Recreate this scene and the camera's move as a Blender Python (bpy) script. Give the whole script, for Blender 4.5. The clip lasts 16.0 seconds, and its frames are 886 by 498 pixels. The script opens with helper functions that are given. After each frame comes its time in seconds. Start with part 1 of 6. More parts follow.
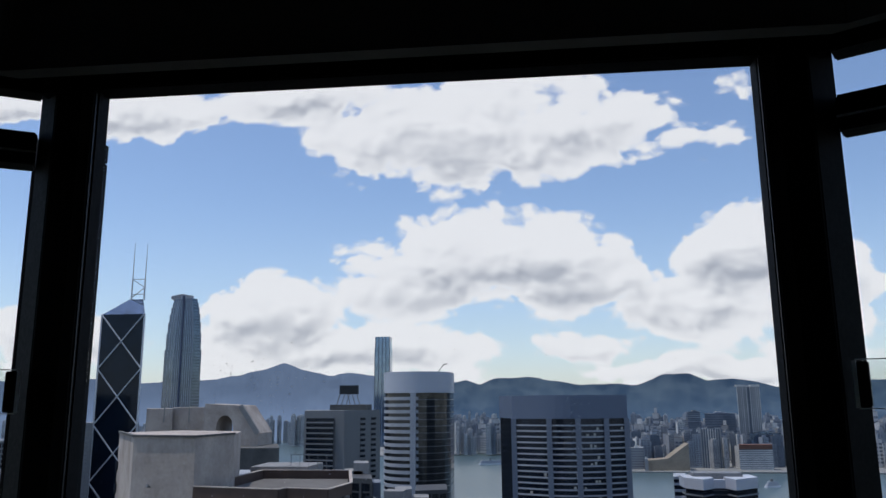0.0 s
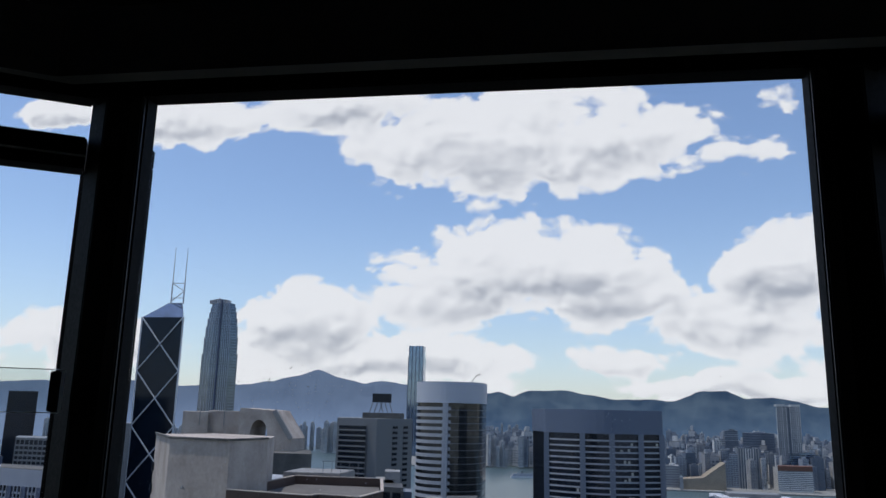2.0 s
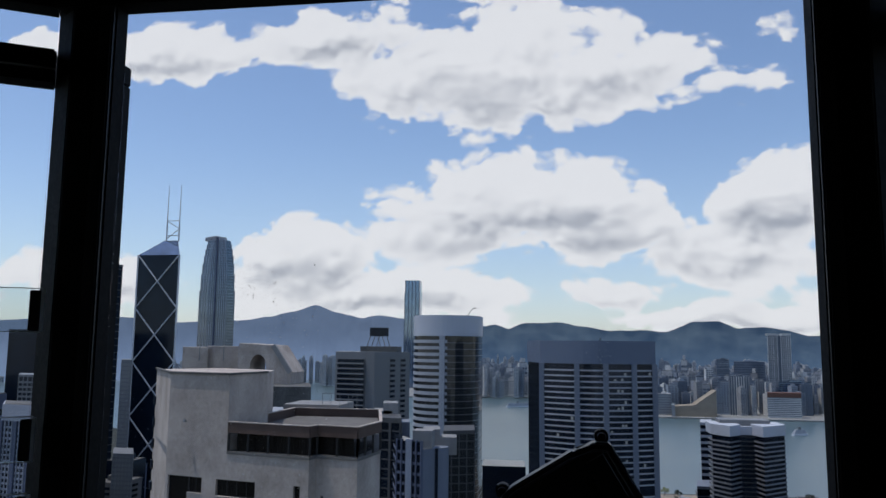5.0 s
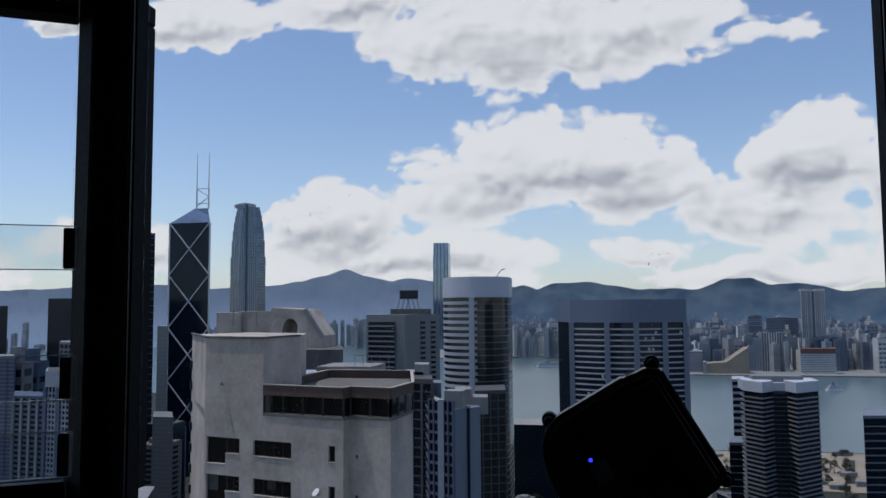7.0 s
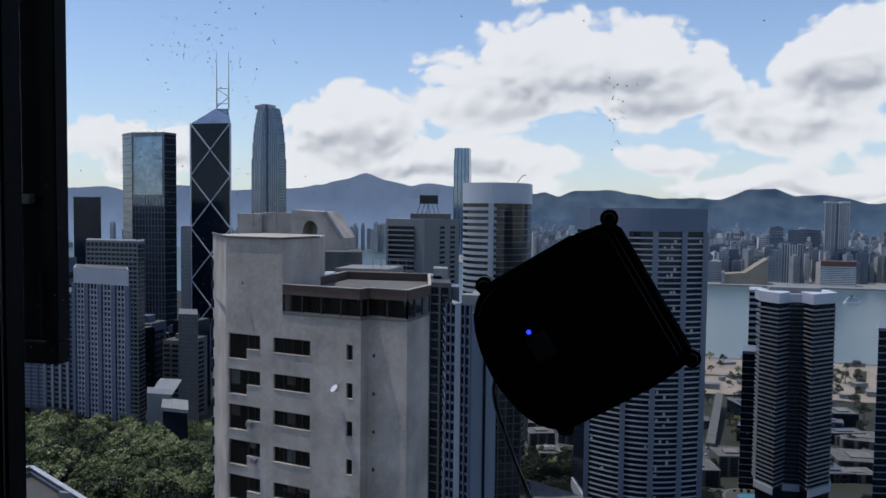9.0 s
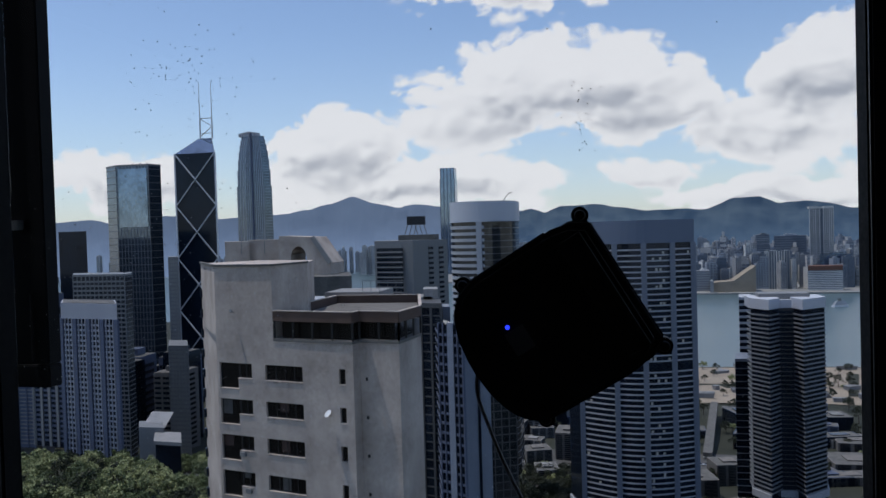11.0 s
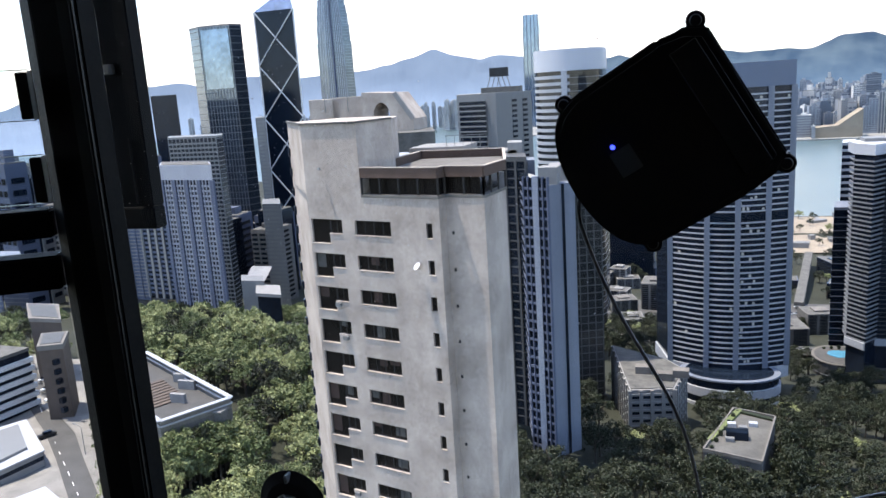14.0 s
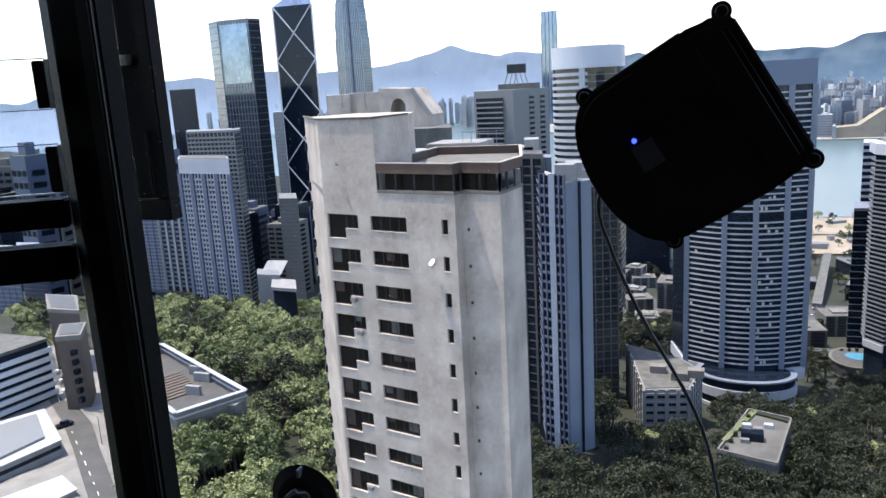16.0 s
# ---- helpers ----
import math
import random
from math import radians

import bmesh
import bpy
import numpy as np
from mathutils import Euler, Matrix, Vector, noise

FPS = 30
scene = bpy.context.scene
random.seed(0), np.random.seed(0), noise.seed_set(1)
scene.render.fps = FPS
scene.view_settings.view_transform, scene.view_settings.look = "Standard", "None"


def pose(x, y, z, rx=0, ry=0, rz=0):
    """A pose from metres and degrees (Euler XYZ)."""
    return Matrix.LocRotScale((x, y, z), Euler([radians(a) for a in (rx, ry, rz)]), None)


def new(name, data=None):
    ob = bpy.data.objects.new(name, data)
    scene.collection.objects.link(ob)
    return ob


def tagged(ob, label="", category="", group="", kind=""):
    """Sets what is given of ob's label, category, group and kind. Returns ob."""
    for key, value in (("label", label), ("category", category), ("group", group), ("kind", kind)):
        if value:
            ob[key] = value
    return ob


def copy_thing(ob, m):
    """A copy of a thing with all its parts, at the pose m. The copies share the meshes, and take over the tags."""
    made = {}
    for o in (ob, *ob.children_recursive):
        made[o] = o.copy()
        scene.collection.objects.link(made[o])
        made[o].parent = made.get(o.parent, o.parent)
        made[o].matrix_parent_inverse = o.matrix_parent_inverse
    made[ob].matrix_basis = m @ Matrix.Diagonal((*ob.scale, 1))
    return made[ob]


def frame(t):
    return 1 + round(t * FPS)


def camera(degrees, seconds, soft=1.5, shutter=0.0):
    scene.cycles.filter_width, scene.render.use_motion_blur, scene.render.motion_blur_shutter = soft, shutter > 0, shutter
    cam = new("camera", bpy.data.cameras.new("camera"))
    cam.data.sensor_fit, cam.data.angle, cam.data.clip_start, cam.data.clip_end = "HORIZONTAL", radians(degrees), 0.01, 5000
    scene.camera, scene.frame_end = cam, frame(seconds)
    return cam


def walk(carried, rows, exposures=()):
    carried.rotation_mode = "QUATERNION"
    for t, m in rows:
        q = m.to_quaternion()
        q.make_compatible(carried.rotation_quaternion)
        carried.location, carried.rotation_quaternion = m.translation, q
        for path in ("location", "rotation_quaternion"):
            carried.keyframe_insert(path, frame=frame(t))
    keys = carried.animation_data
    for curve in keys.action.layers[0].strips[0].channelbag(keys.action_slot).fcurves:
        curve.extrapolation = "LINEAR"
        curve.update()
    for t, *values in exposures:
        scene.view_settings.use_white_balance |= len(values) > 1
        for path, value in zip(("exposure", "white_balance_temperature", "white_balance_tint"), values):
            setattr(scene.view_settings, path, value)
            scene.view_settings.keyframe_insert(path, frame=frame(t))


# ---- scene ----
cam = camera(60.30, 16.0)
PATH = [
    (0, 0.2224, -1.5403, 200.0000, 101.309, 0.411, 6.208),
    (0.5, 0.2169, -1.5391, 200.0022, 102.301, -1.296, 6.939),
    (1, 0.2177, -1.5349, 200.0015, 102.366, -1.409, 7.775),
    (1.5, 0.2174, -1.5306, 200.0013, 102.235, -1.329, 8.024),
    (2, 0.2109, -1.5319, 200.0018, 102.050, -1.254, 8.597),
    (2.5, 0.2169, -1.5322, 200.0000, 102.346, -0.857, 8.405),
    (3, 0.2238, -1.5284, 199.9978, 102.088, -0.629, 7.592),
    (3.5, 0.2313, -1.5236, 199.9897, 100.397, -0.552, 7.125),
    (4, 0.2322, -1.5063, 199.9865, 98.935, -1.047, 7.065),
    (4.5, 0.2220, -1.4997, 199.9810, 98.914, -0.412, 7.255),
    (5, 0.2239, -1.4840, 199.9638, 97.154, -0.563, 8.350),
    (5.2, 0.2386, -1.4937, 199.9542, 96.499, 0.041, 8.684),
    (7.3, 0.1898, -1.4086, 199.8838, 93.131, 0.080, 10.998),
    (7.5, 0.1929, -1.3913, 199.8690, 90.879, -1.031, 10.657),
    (8, 0.2366, -1.3060, 199.8487, 87.326, -1.741, 12.327),
    (8.5, 0.2975, -1.1789, 199.8303, 86.384, -1.697, 14.802),
    (8.7, 0.2986, -1.1540, 199.8200, 86.712, -1.467, 12.952),
    (11, 0.3241, -1.1973, 199.7812, 88.715, 1.660, 11.126),
    (11.5, 0.3091, -1.1764, 199.7750, 84.134, 1.295, 12.561),
    (12, 0.2984, -1.1642, 199.7587, 81.379, 1.814, 14.046),
    (12.5, 0.2948, -1.1633, 199.7410, 79.438, 3.720, 14.978),
    (13, 0.2905, -1.1585, 199.7284, 78.168, 4.142, 15.823),
    (13.5, 0.2937, -1.1632, 199.7304, 78.249, 3.728, 16.435),
    (14, 0.2924, -1.1600, 199.7317, 78.108, 3.603, 17.258),
    (14.5, 0.2908, -1.1534, 199.7310, 78.552, 3.585, 17.540),
    (15, 0.2797, -1.1383, 199.7219, 77.557, 4.402, 17.166),
    (15.5, 0.2807, -1.1366, 199.7207, 77.414, 3.762, 17.702),
    (16, 0.2855, -1.1444, 199.7246, 77.908, 3.157, 18.525),
]
EXPOSURE = [(0, -0.27), (3.5, -0.28), (5.2, -0.36), (7.5, -0.42), (8.7, -0.24), (11.0, -0.36), (11.5, -0.25), (12.0, 0.10), (12.5, 0.62), (13.0, 1.10), (13.5, 1.27), (16.0, 1.36)]
EXPOSURE = [(s, stops, 6300 if s < 11.2 else 6600 if s < 12.2 else 6980, 14) for s, stops in EXPOSURE]
walk(cam, [(r[0], pose(*r[1:])) for r in PATH], EXPOSURE)

# ---- sky and sun ----
SUN_TO = Vector((-0.284, -0.030, 0.955)).normalized()
sun_el = math.asin(SUN_TO.z)
sun_az = math.atan2(SUN_TO.x, SUN_TO.y)

world = bpy.data.worlds.new("sky")
world.use_nodes = True
scene.world = world


class Graph:
    """Short notation for node trees."""

    def __init__(self, tree):
        self.t = tree
        tree.nodes.clear()

    def node(self, kind, inputs=None, **props):
        n = self.t.nodes.new(kind)
        if "operation" in props:
            n.operation = props["operation"]
        if "use_clamp" in props:
            n.use_clamp = props["use_clamp"]
        if "data_type" in props:
            n.data_type = props["data_type"]
        if "interpolation_type" in props:
            n.interpolation_type = props["interpolation_type"]
        for k, v in (inputs or {}).items():
            s = n.inputs[k]
            if isinstance(v, bpy.types.NodeSocket):
                self.t.links.new(v, s)
            else:
                s.default_value = v
        return n

    def math(self, op, a, b=0.0, clamp=False):
        return self.node("ShaderNodeMath", {0: a, 1: b}, operation=op, use_clamp=clamp).outputs[0]

    def vec(self, op, a, b=(0, 0, 0)):
        n = self.node("ShaderNodeVectorMath", {0: a, 1: b}, operation=op)
        return n.outputs["Value"] if op in ("LENGTH", "DISTANCE", "DOT_PRODUCT") else n.outputs[0]

    def noise(self, vec, scale, detail=4.0, rough=0.55):
        return self.node("ShaderNodeTexNoise", {"Vector": vec, "Scale": scale, "Detail": detail, "Roughness": rough}).outputs["Fac"]

    def ramp(self, fac, stops):
        n = self.node("ShaderNodeValToRGB", {"Fac": fac})
        e = n.color_ramp.elements
        while len(e) < len(stops):
            e.new(0.5)
        for el, (p, c) in zip(e, stops):
            el.position, el.color = p, (*c, 1)
        return n.outputs[0]

    def mix(self, fac, a, b):
        n = self.node("ShaderNodeMix", {"Factor": fac}, data_type="RGBA")
        for s, v in ((n.inputs[6], a), (n.inputs[7], b)):
            if isinstance(v, bpy.types.NodeSocket):
                self.t.links.new(v, s)
            else:
                s.default_value = (*v, 1)
        return n.outputs[2]

    def span(self, v, a, b, c=0.0, d=1.0, smooth=True):
        return self.node("ShaderNodeMapRange", {"Value": v, "From Min": a, "From Max": b, "To Min": c, "To Max": d},
                         interpolation_type="SMOOTHSTEP" if smooth else "LINEAR").outputs[0]


g = Graph(world.node_tree)
direction = g.node("ShaderNodeTexCoord").outputs["Generated"]
air = g.node("ShaderNodeTexSky")
air.sky_type, air.sun_disc, air.sun_elevation, air.sun_rotation = "NISHITA", False, sun_el, sun_az
air.altitude, air.air_density, air.dust_density, air.ozone_density = 200, 1.0, 0.6, 2.0
sky = air.outputs[0]
sep = g.node("ShaderNodeSeparateXYZ", {0: direction})
ahead = g.math("MAXIMUM", sep.outputs[1], 0.08)
u0, v0 = g.math("DIVIDE", sep.outputs[0], ahead), g.math("DIVIDE", sep.outputs[2], ahead)
uv0 = g.node("ShaderNodeCombineXYZ", {0: u0, 1: v0, 2: 0.0}).outputs[0]
# cloud masses: tangent of bearing, tangent of height, half width, half height, weight
CLOUDS = [
    (-0.085, 0.372, 0.178, 0.084, 1.00),
    (0.105, 0.372, 0.105, 0.050, 0.90),
    (-0.300, 0.432, 0.150, 0.040, 0.80),
    (-0.542, 0.419, 0.113, 0.040, 0.95),
    (-0.054, 0.192, 0.162, 0.058, 1.00),
    (0.071, 0.153, 0.107, 0.045, 0.95),
    (0.271, 0.191, 0.076, 0.056, 1.00),
    (0.212, 0.123, 0.130, 0.036, 0.95),
    (-0.122, 0.140, 0.134, 0.031, 0.90),
    (-0.347, 0.118, 0.095, 0.051, 0.95),
    (-0.227, 0.072, 0.166, 0.026, 0.80),
    (0.208, 0.037, 0.128, 0.015, 0.85),
    (0.076, 0.065, 0.057, 0.018, 0.80),
    (0.285, 0.418, 0.036, 0.018, 0.55),
    (0.235, 0.345, 0.060, 0.030, 0.58),
    (-0.069, 0.526, 0.203, 0.052, 0.90),
    (-0.675, 0.088, 0.102, 0.040, 0.80),
    (0.384, 0.150, 0.060, 0.058, 1.00),
    (-0.749, 0.436, 0.073, 0.027, 0.90),
]


def billows(at_uv):
    """Heaped round puffs at three sizes, about nought on average."""
    total = None
    for scale, weight in ((9.0, 0.62), (21.0, 0.42), (50.0, 0.24)):
        n = g.t.nodes.new("ShaderNodeTexVoronoi")
        n.feature = "SMOOTH_F1"
        n.inputs["Scale"].default_value = scale
        n.inputs["Smoothness"].default_value = 0.25
        g.t.links.new(at_uv, n.inputs["Vector"])
        puff = g.math("MULTIPLY", g.math("SUBTRACT", 0.56, n.outputs["Distance"]), weight)
        total = puff if total is None else g.math("ADD", total, puff)
    return total


warp = g.node("ShaderNodeTexNoise", {"Vector": uv0, "Scale": 9.0, "Detail": 5.0, "Roughness": 0.6}).outputs["Color"]
uv1 = g.vec("ADD", uv0, g.vec("MULTIPLY", g.vec("SUBTRACT", warp, (0.5, 0.5, 0.5)), (0.085, 0.05, 0)))
flat_uv = g.vec("MULTIPLY", uv1, (1.0, 1.45, 1.0))
mass, under = None, None
for cu, cv, su, sv, w in CLOUDS:
    d = g.vec("MULTIPLY", g.vec("SUBTRACT", uv1, (cu, cv, 0)), (1 / su, 1 / sv, 0))
    bump = g.span(g.vec("LENGTH", d), 1.6, 0.25, 0.0, w)
    low = g.math("MULTIPLY", bump, g.span(g.node("ShaderNodeSeparateXYZ", {0: d}).outputs[1], 0.35, -0.75))
    mass = bump if mass is None else g.math("MAXIMUM", mass, bump)
    under = low if under is None else g.math("MAXIMUM", under, low)
heap = billows(flat_uv)
fine = g.math("SUBTRACT", g.noise(flat_uv, 34.0, 9.0, 0.62), 0.5)
broad = g.math("SUBTRACT", g.noise(flat_uv, 6.0, 4.0, 0.55), 0.5)
rough_ = g.math("ADD", g.math("MULTIPLY", heap, 1.5), g.math("ADD", g.math("MULTIPLY", fine, 0.75), g.math("MULTIPLY", broad, 0.7)))
rough_ = g.math("MULTIPLY", rough_, g.math("ADD", g.span(mass, 0.0, 0.32, 0.15, 1.0), g.span(v0, 0.14, 0.06, 0.0, 0.5), True))
density = g.math("ADD", g.math("ADD", mass, rough_), g.span(v0, 0.17, 0.05, 0.0, 0.20))
cover = g.span(density, 0.22, 0.50)
# each puff is white towards the sun and greyer below; the bases of the masses lie in their own shade
heap_up = billows(g.vec("ADD", flat_uv, (-0.006, 0.016, 0.0)))
lit = g.math("SUBTRACT", heap, heap_up)
shade = g.math("ADD", g.math("MULTIPLY", under, 0.9), g.math("ADD", g.math("MULTIPLY", lit, -1.25), g.math("ADD", g.math("MULTIPLY", fine, -0.5), g.math("MULTIPLY", broad, 0.55))))
shade = g.math("MULTIPLY", g.span(shade, 0.05, 1.05), g.span(density, 0.35, 0.95))
cloud = g.mix(shade, (1.06, 1.055, 1.05), (0.50, 0.53, 0.59))
haze = g.span(v0, 0.0, 0.30, 0.34, 0.0)
sky_tint = g.vec("MULTIPLY", sky, (0.180, 0.178, 0.180))
blue = g.mix(haze, sky_tint, (0.60, 0.72, 0.86))
final = g.mix(g.math("MULTIPLY", cover, 0.96), blue, cloud)
bg = g.node("ShaderNodeBackground", {"Color": final, "Strength": 1.0}).outputs[0]
g.node("ShaderNodeOutputWorld", {0: bg})

sun = new("sun", bpy.data.lights.new("sun", "SUN"))
sun.data.energy, sun.data.angle, sun.data.color = 3.4, radians(0.55), (1.0, 0.95, 0.87)
sun.matrix_world = Matrix.Translation((0, 0, 300)) @ SUN_TO.to_track_quat("Z", "Y").to_matrix().to_4x4()


# ---- materials ----
def surface(name, a, b, rough=0.7, scale=1.0, metal=0.0, bump=0.0, grain=8.0, streak=0.0, vary=0.0, spec=0.5, tight=0.2):
    """A surface that wanders between two colours at a large and a small scale; scale is in noise cells per metre."""
    m = bpy.data.materials.new(name)
    m.use_nodes = True
    q = Graph(m.node_tree)
    at = q.node("ShaderNodeTexCoord").outputs["Object"]
    big = q.noise(at, scale, 4.0)
    fine = q.noise(at, scale * grain, 5.0, 0.65)
    f = q.math("ADD", q.math("MULTIPLY", big, 0.6), q.math("MULTIPLY", fine, 0.4))
    if streak:
        run = q.noise(q.vec("MULTIPLY", at, (1.0, 1.0, 0.06)), scale * 3.0, 4.0)
        f = q.math("ADD", q.math("MULTIPLY", f, 1 - streak), q.math("MULTIPLY", run, streak))
    if vary:
        r = q.node("ShaderNodeObjectInfo").outputs["Random"]
        f = q.math("ADD", f, q.math("MULTIPLY", q.math("SUBTRACT", r, 0.5), vary))
    col = q.ramp(f, [(0.5 - tight, a), (0.5 + tight, b)])
    ins = {"Base Color": col, "Roughness": q.span(fine, 0.2, 0.8, max(0.02, rough - 0.1), min(1, rough + 0.1)), "Metallic": metal,
           "Specular IOR Level": spec}
    if bump:
        ins["Normal"] = q.node("ShaderNodeBump", {"Height": fine, "Strength": bump, "Distance": 0.02}).outputs[0]
    q.node("ShaderNodeOutputMaterial", {0: q.node("ShaderNodeBsdfPrincipled", ins).outputs[0]})
    return m


def clear(name, colour, rough=0.0):
    m = bpy.data.materials.new(name)
    m.use_nodes = True
    q = Graph(m.node_tree)
    facing = q.node("ShaderNodeLayerWeight", {"Blend": 0.5}).outputs["Facing"]
    f = q.math("ADD", 0.025, q.math("MULTIPLY", q.math("POWER", facing, 5.0), 0.9), True)
    a = q.node("ShaderNodeBsdfTransparent", {"Color": (*colour, 1)}).outputs[0]
    b = q.node("ShaderNodeBsdfGlossy", {"Color": (1, 1, 1, 1), "Roughness": rough}).outputs[0]
    q.node("ShaderNodeOutputMaterial", {0: q.node("ShaderNodeMixShader", {0: f, 1: a, 2: b}).outputs[0]})
    return m


def far_glass(name, tint, rough=0.12, metal=0.55):
    """Tinted curtain-wall glass of a far tower: panes differ a little and mirror the sky."""
    m = bpy.data.materials.new(name)
    m.use_nodes = True
    q = Graph(m.node_tree)
    at = q.node("ShaderNodeTexCoord").outputs["Object"]
    cell = q.node("ShaderNodeTexVoronoi", {"Vector": q.vec("MULTIPLY", at, (0.5, 0.5, 0.3)), "Scale": 1.0}).outputs["Color"]
    k = q.node("ShaderNodeSeparateXYZ", {0: cell}).outputs[0]
    big = q.noise(at, 0.05, 3.0)
    f = q.math("ADD", q.math("MULTIPLY", k, 0.35), q.math("MULTIPLY", big, 0.65))
    col = q.ramp(f, [(0.25, [c * 0.6 for c in tint]), (0.75, [c * 1.35 for c in tint])])
    bsdf = q.node("ShaderNodeBsdfPrincipled", {"Base Color": col, "Roughness": rough, "Metallic": metal, "Specular IOR Level": 0.22})
    q.node("ShaderNodeOutputMaterial", {0: bsdf.outputs[0]})
    return m


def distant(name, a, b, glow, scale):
    """Far hills seen through miles of air: its haze is put in as emission, stronger towards the foot."""
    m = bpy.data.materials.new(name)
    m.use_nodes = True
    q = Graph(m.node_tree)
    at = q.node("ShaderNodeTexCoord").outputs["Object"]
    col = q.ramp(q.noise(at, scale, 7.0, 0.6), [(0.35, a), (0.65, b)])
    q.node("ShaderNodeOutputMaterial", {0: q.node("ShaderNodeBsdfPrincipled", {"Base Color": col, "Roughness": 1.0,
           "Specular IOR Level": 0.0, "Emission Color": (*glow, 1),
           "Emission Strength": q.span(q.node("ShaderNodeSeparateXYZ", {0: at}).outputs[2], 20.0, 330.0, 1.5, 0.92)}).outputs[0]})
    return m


def leaf_matter(name, a, b):
    m = bpy.data.materials.new(name)
    m.use_nodes = True
    q = Graph(m.node_tree)
    at = q.node("ShaderNodeTexCoord").outputs["Object"]
    r = q.node("ShaderNodeNewGeometry").outputs["Random Per Island"]
    o = q.node("ShaderNodeObjectInfo").outputs["Random"]
    f = q.math("ADD", q.math("ADD", q.math("MULTIPLY", r, 0.4), q.math("MULTIPLY", o, 0.35)), q.math("MULTIPLY", q.noise(at, 0.5, 3.0), 0.35))
    col = q.ramp(f, [(0.2, a), (0.85, b)])
    q.node("ShaderNodeOutputMaterial", {0: q.node("ShaderNodeBsdfPrincipled", {"Base Color": col, "Roughness": 0.55,
           "Specular IOR Level": 0.35}).outputs[0]})
    return m


FRAME = surface("dark anodised frame", (0.004, 0.004, 0.0045), (0.008, 0.008, 0.009), 0.7, 12, bump=0.05, spec=0.14)
FRAME_EDGE = surface("dark grey glazing bead", (0.011, 0.011, 0.012), (0.020, 0.020, 0.021), 0.45, 12, spec=0.3)
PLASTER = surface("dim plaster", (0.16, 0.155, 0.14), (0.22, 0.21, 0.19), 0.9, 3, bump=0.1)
WOOD = surface("dark floor wood", (0.05, 0.03, 0.02), (0.10, 0.06, 0.035), 0.5, 4)
GLASS = clear("window glass", (0.97, 0.985, 0.985))
ACRYLIC = clear("acrylic sheet", (0.90, 0.93, 0.94))
# milky translucent colour stands in for light guided out at the sheet edges
EDGE = bpy.data.materials.new("pale acrylic edge")
EDGE.use_nodes = True
q = Graph(EDGE.node_tree)
milky = q.ramp(q.noise(q.node("ShaderNodeTexCoord").outputs["Object"], 30.0), [(0.3, (0.6, 0.62, 0.6)), (0.7, (0.8, 0.82, 0.8))])
q.node("ShaderNodeOutputMaterial", {0: q.node("ShaderNodeMixShader", {0: 0.65, 1: q.node("ShaderNodeBsdfDiffuse", {"Color": milky}).outputs[0],
       2: q.node("ShaderNodeBsdfTranslucent", {"Color": milky}).outputs[0]}).outputs[0]})
BRICK = surface("sooty brown brick", (0.06, 0.045, 0.038), (0.11, 0.085, 0.07), 0.9, 0.4, streak=0.3)
BLACK = surface("black plastic", (0.010, 0.010, 0.011), (0.018, 0.018, 0.020), 0.38, 20, bump=0.03, grain=20)
RUBBER = surface("black rubber", (0.008, 0.008, 0.008), (0.014, 0.014, 0.014), 0.7, 40)
CABLE = surface("grey cable sheath", (0.18, 0.185, 0.19), (0.26, 0.265, 0.27), 0.5, 30)
ROOM_CARPET = surface("grey carpet", (0.06, 0.06, 0.06), (0.1, 0.1, 0.1), 0.95, 8)
CONCRETE = surface("weathered render", (0.285, 0.238, 0.204), (0.515, 0.445, 0.392), 0.9, 0.30, bump=0.5, grain=11, streak=0.14, tight=0.13)
CONCRETE2 = surface("old concrete", (0.095, 0.089, 0.082), (0.185, 0.172, 0.158), 0.9, 0.2, bump=0.2, grain=10, streak=0.45, vary=0.2)
ROOF_BROWN = surface("rusty brown roof felt", (0.060, 0.036, 0.027), (0.120, 0.078, 0.060), 0.9, 0.6)
ROOF_GREY = surface("grey roof screed", (0.060, 0.060, 0.058), (0.135, 0.130, 0.122), 0.9, 0.3, tight=0.14)
DARK_PANE = far_glass("dark window pane", (0.013, 0.011, 0.010), 0.08, 0.0)
METAL = surface("grey painted metal", (0.125, 0.130, 0.135), (0.200, 0.205, 0.210), 0.5, 1)
ALU = surface("white aluminium", (0.30, 0.315, 0.345), (0.42, 0.43, 0.46), 0.5, 0.15, streak=0.3)
CROWN_PALE = surface("pale crown panel", (0.43, 0.45, 0.50), (0.50, 0.52, 0.57), 0.5, 0.05)
CROWN_BLUE = surface("blue grey crown panel", (0.100, 0.130, 0.190), (0.125, 0.155, 0.215), 0.5, 0.05)
GLASS_GOLD = far_glass("bronze curtain glass", (0.045, 0.05, 0.055), 0.1, 0.55)
GLASS_NAVY = far_glass("navy curtain glass", (0.018, 0.026, 0.042), 0.1, 0.45)
GLASS_BLUE = far_glass("blue mirror glass", (0.186, 0.248, 0.341), 0.08, 0.8)
GLASS_DARK = far_glass("black curtain glass", (0.010, 0.017, 0.030), 0.14, 0.35)
RIB = surface("blue grey rib panel", (0.132, 0.154, 0.198), (0.165, 0.187, 0.231), 0.5, 0.1)
GLASS_STEEL = far_glass("steel blue curtain glass", (0.12, 0.155, 0.205), 0.10, 0.7)
SLAB_BLUE = surface("steel blue gable tile", (0.120, 0.142, 0.185), (0.185, 0.210, 0.262), 0.7, 0.1, streak=0.5)
LILAC = surface("pale lilac render", (0.26, 0.275, 0.32), (0.37, 0.385, 0.43), 0.7, 0.1, streak=0.4)
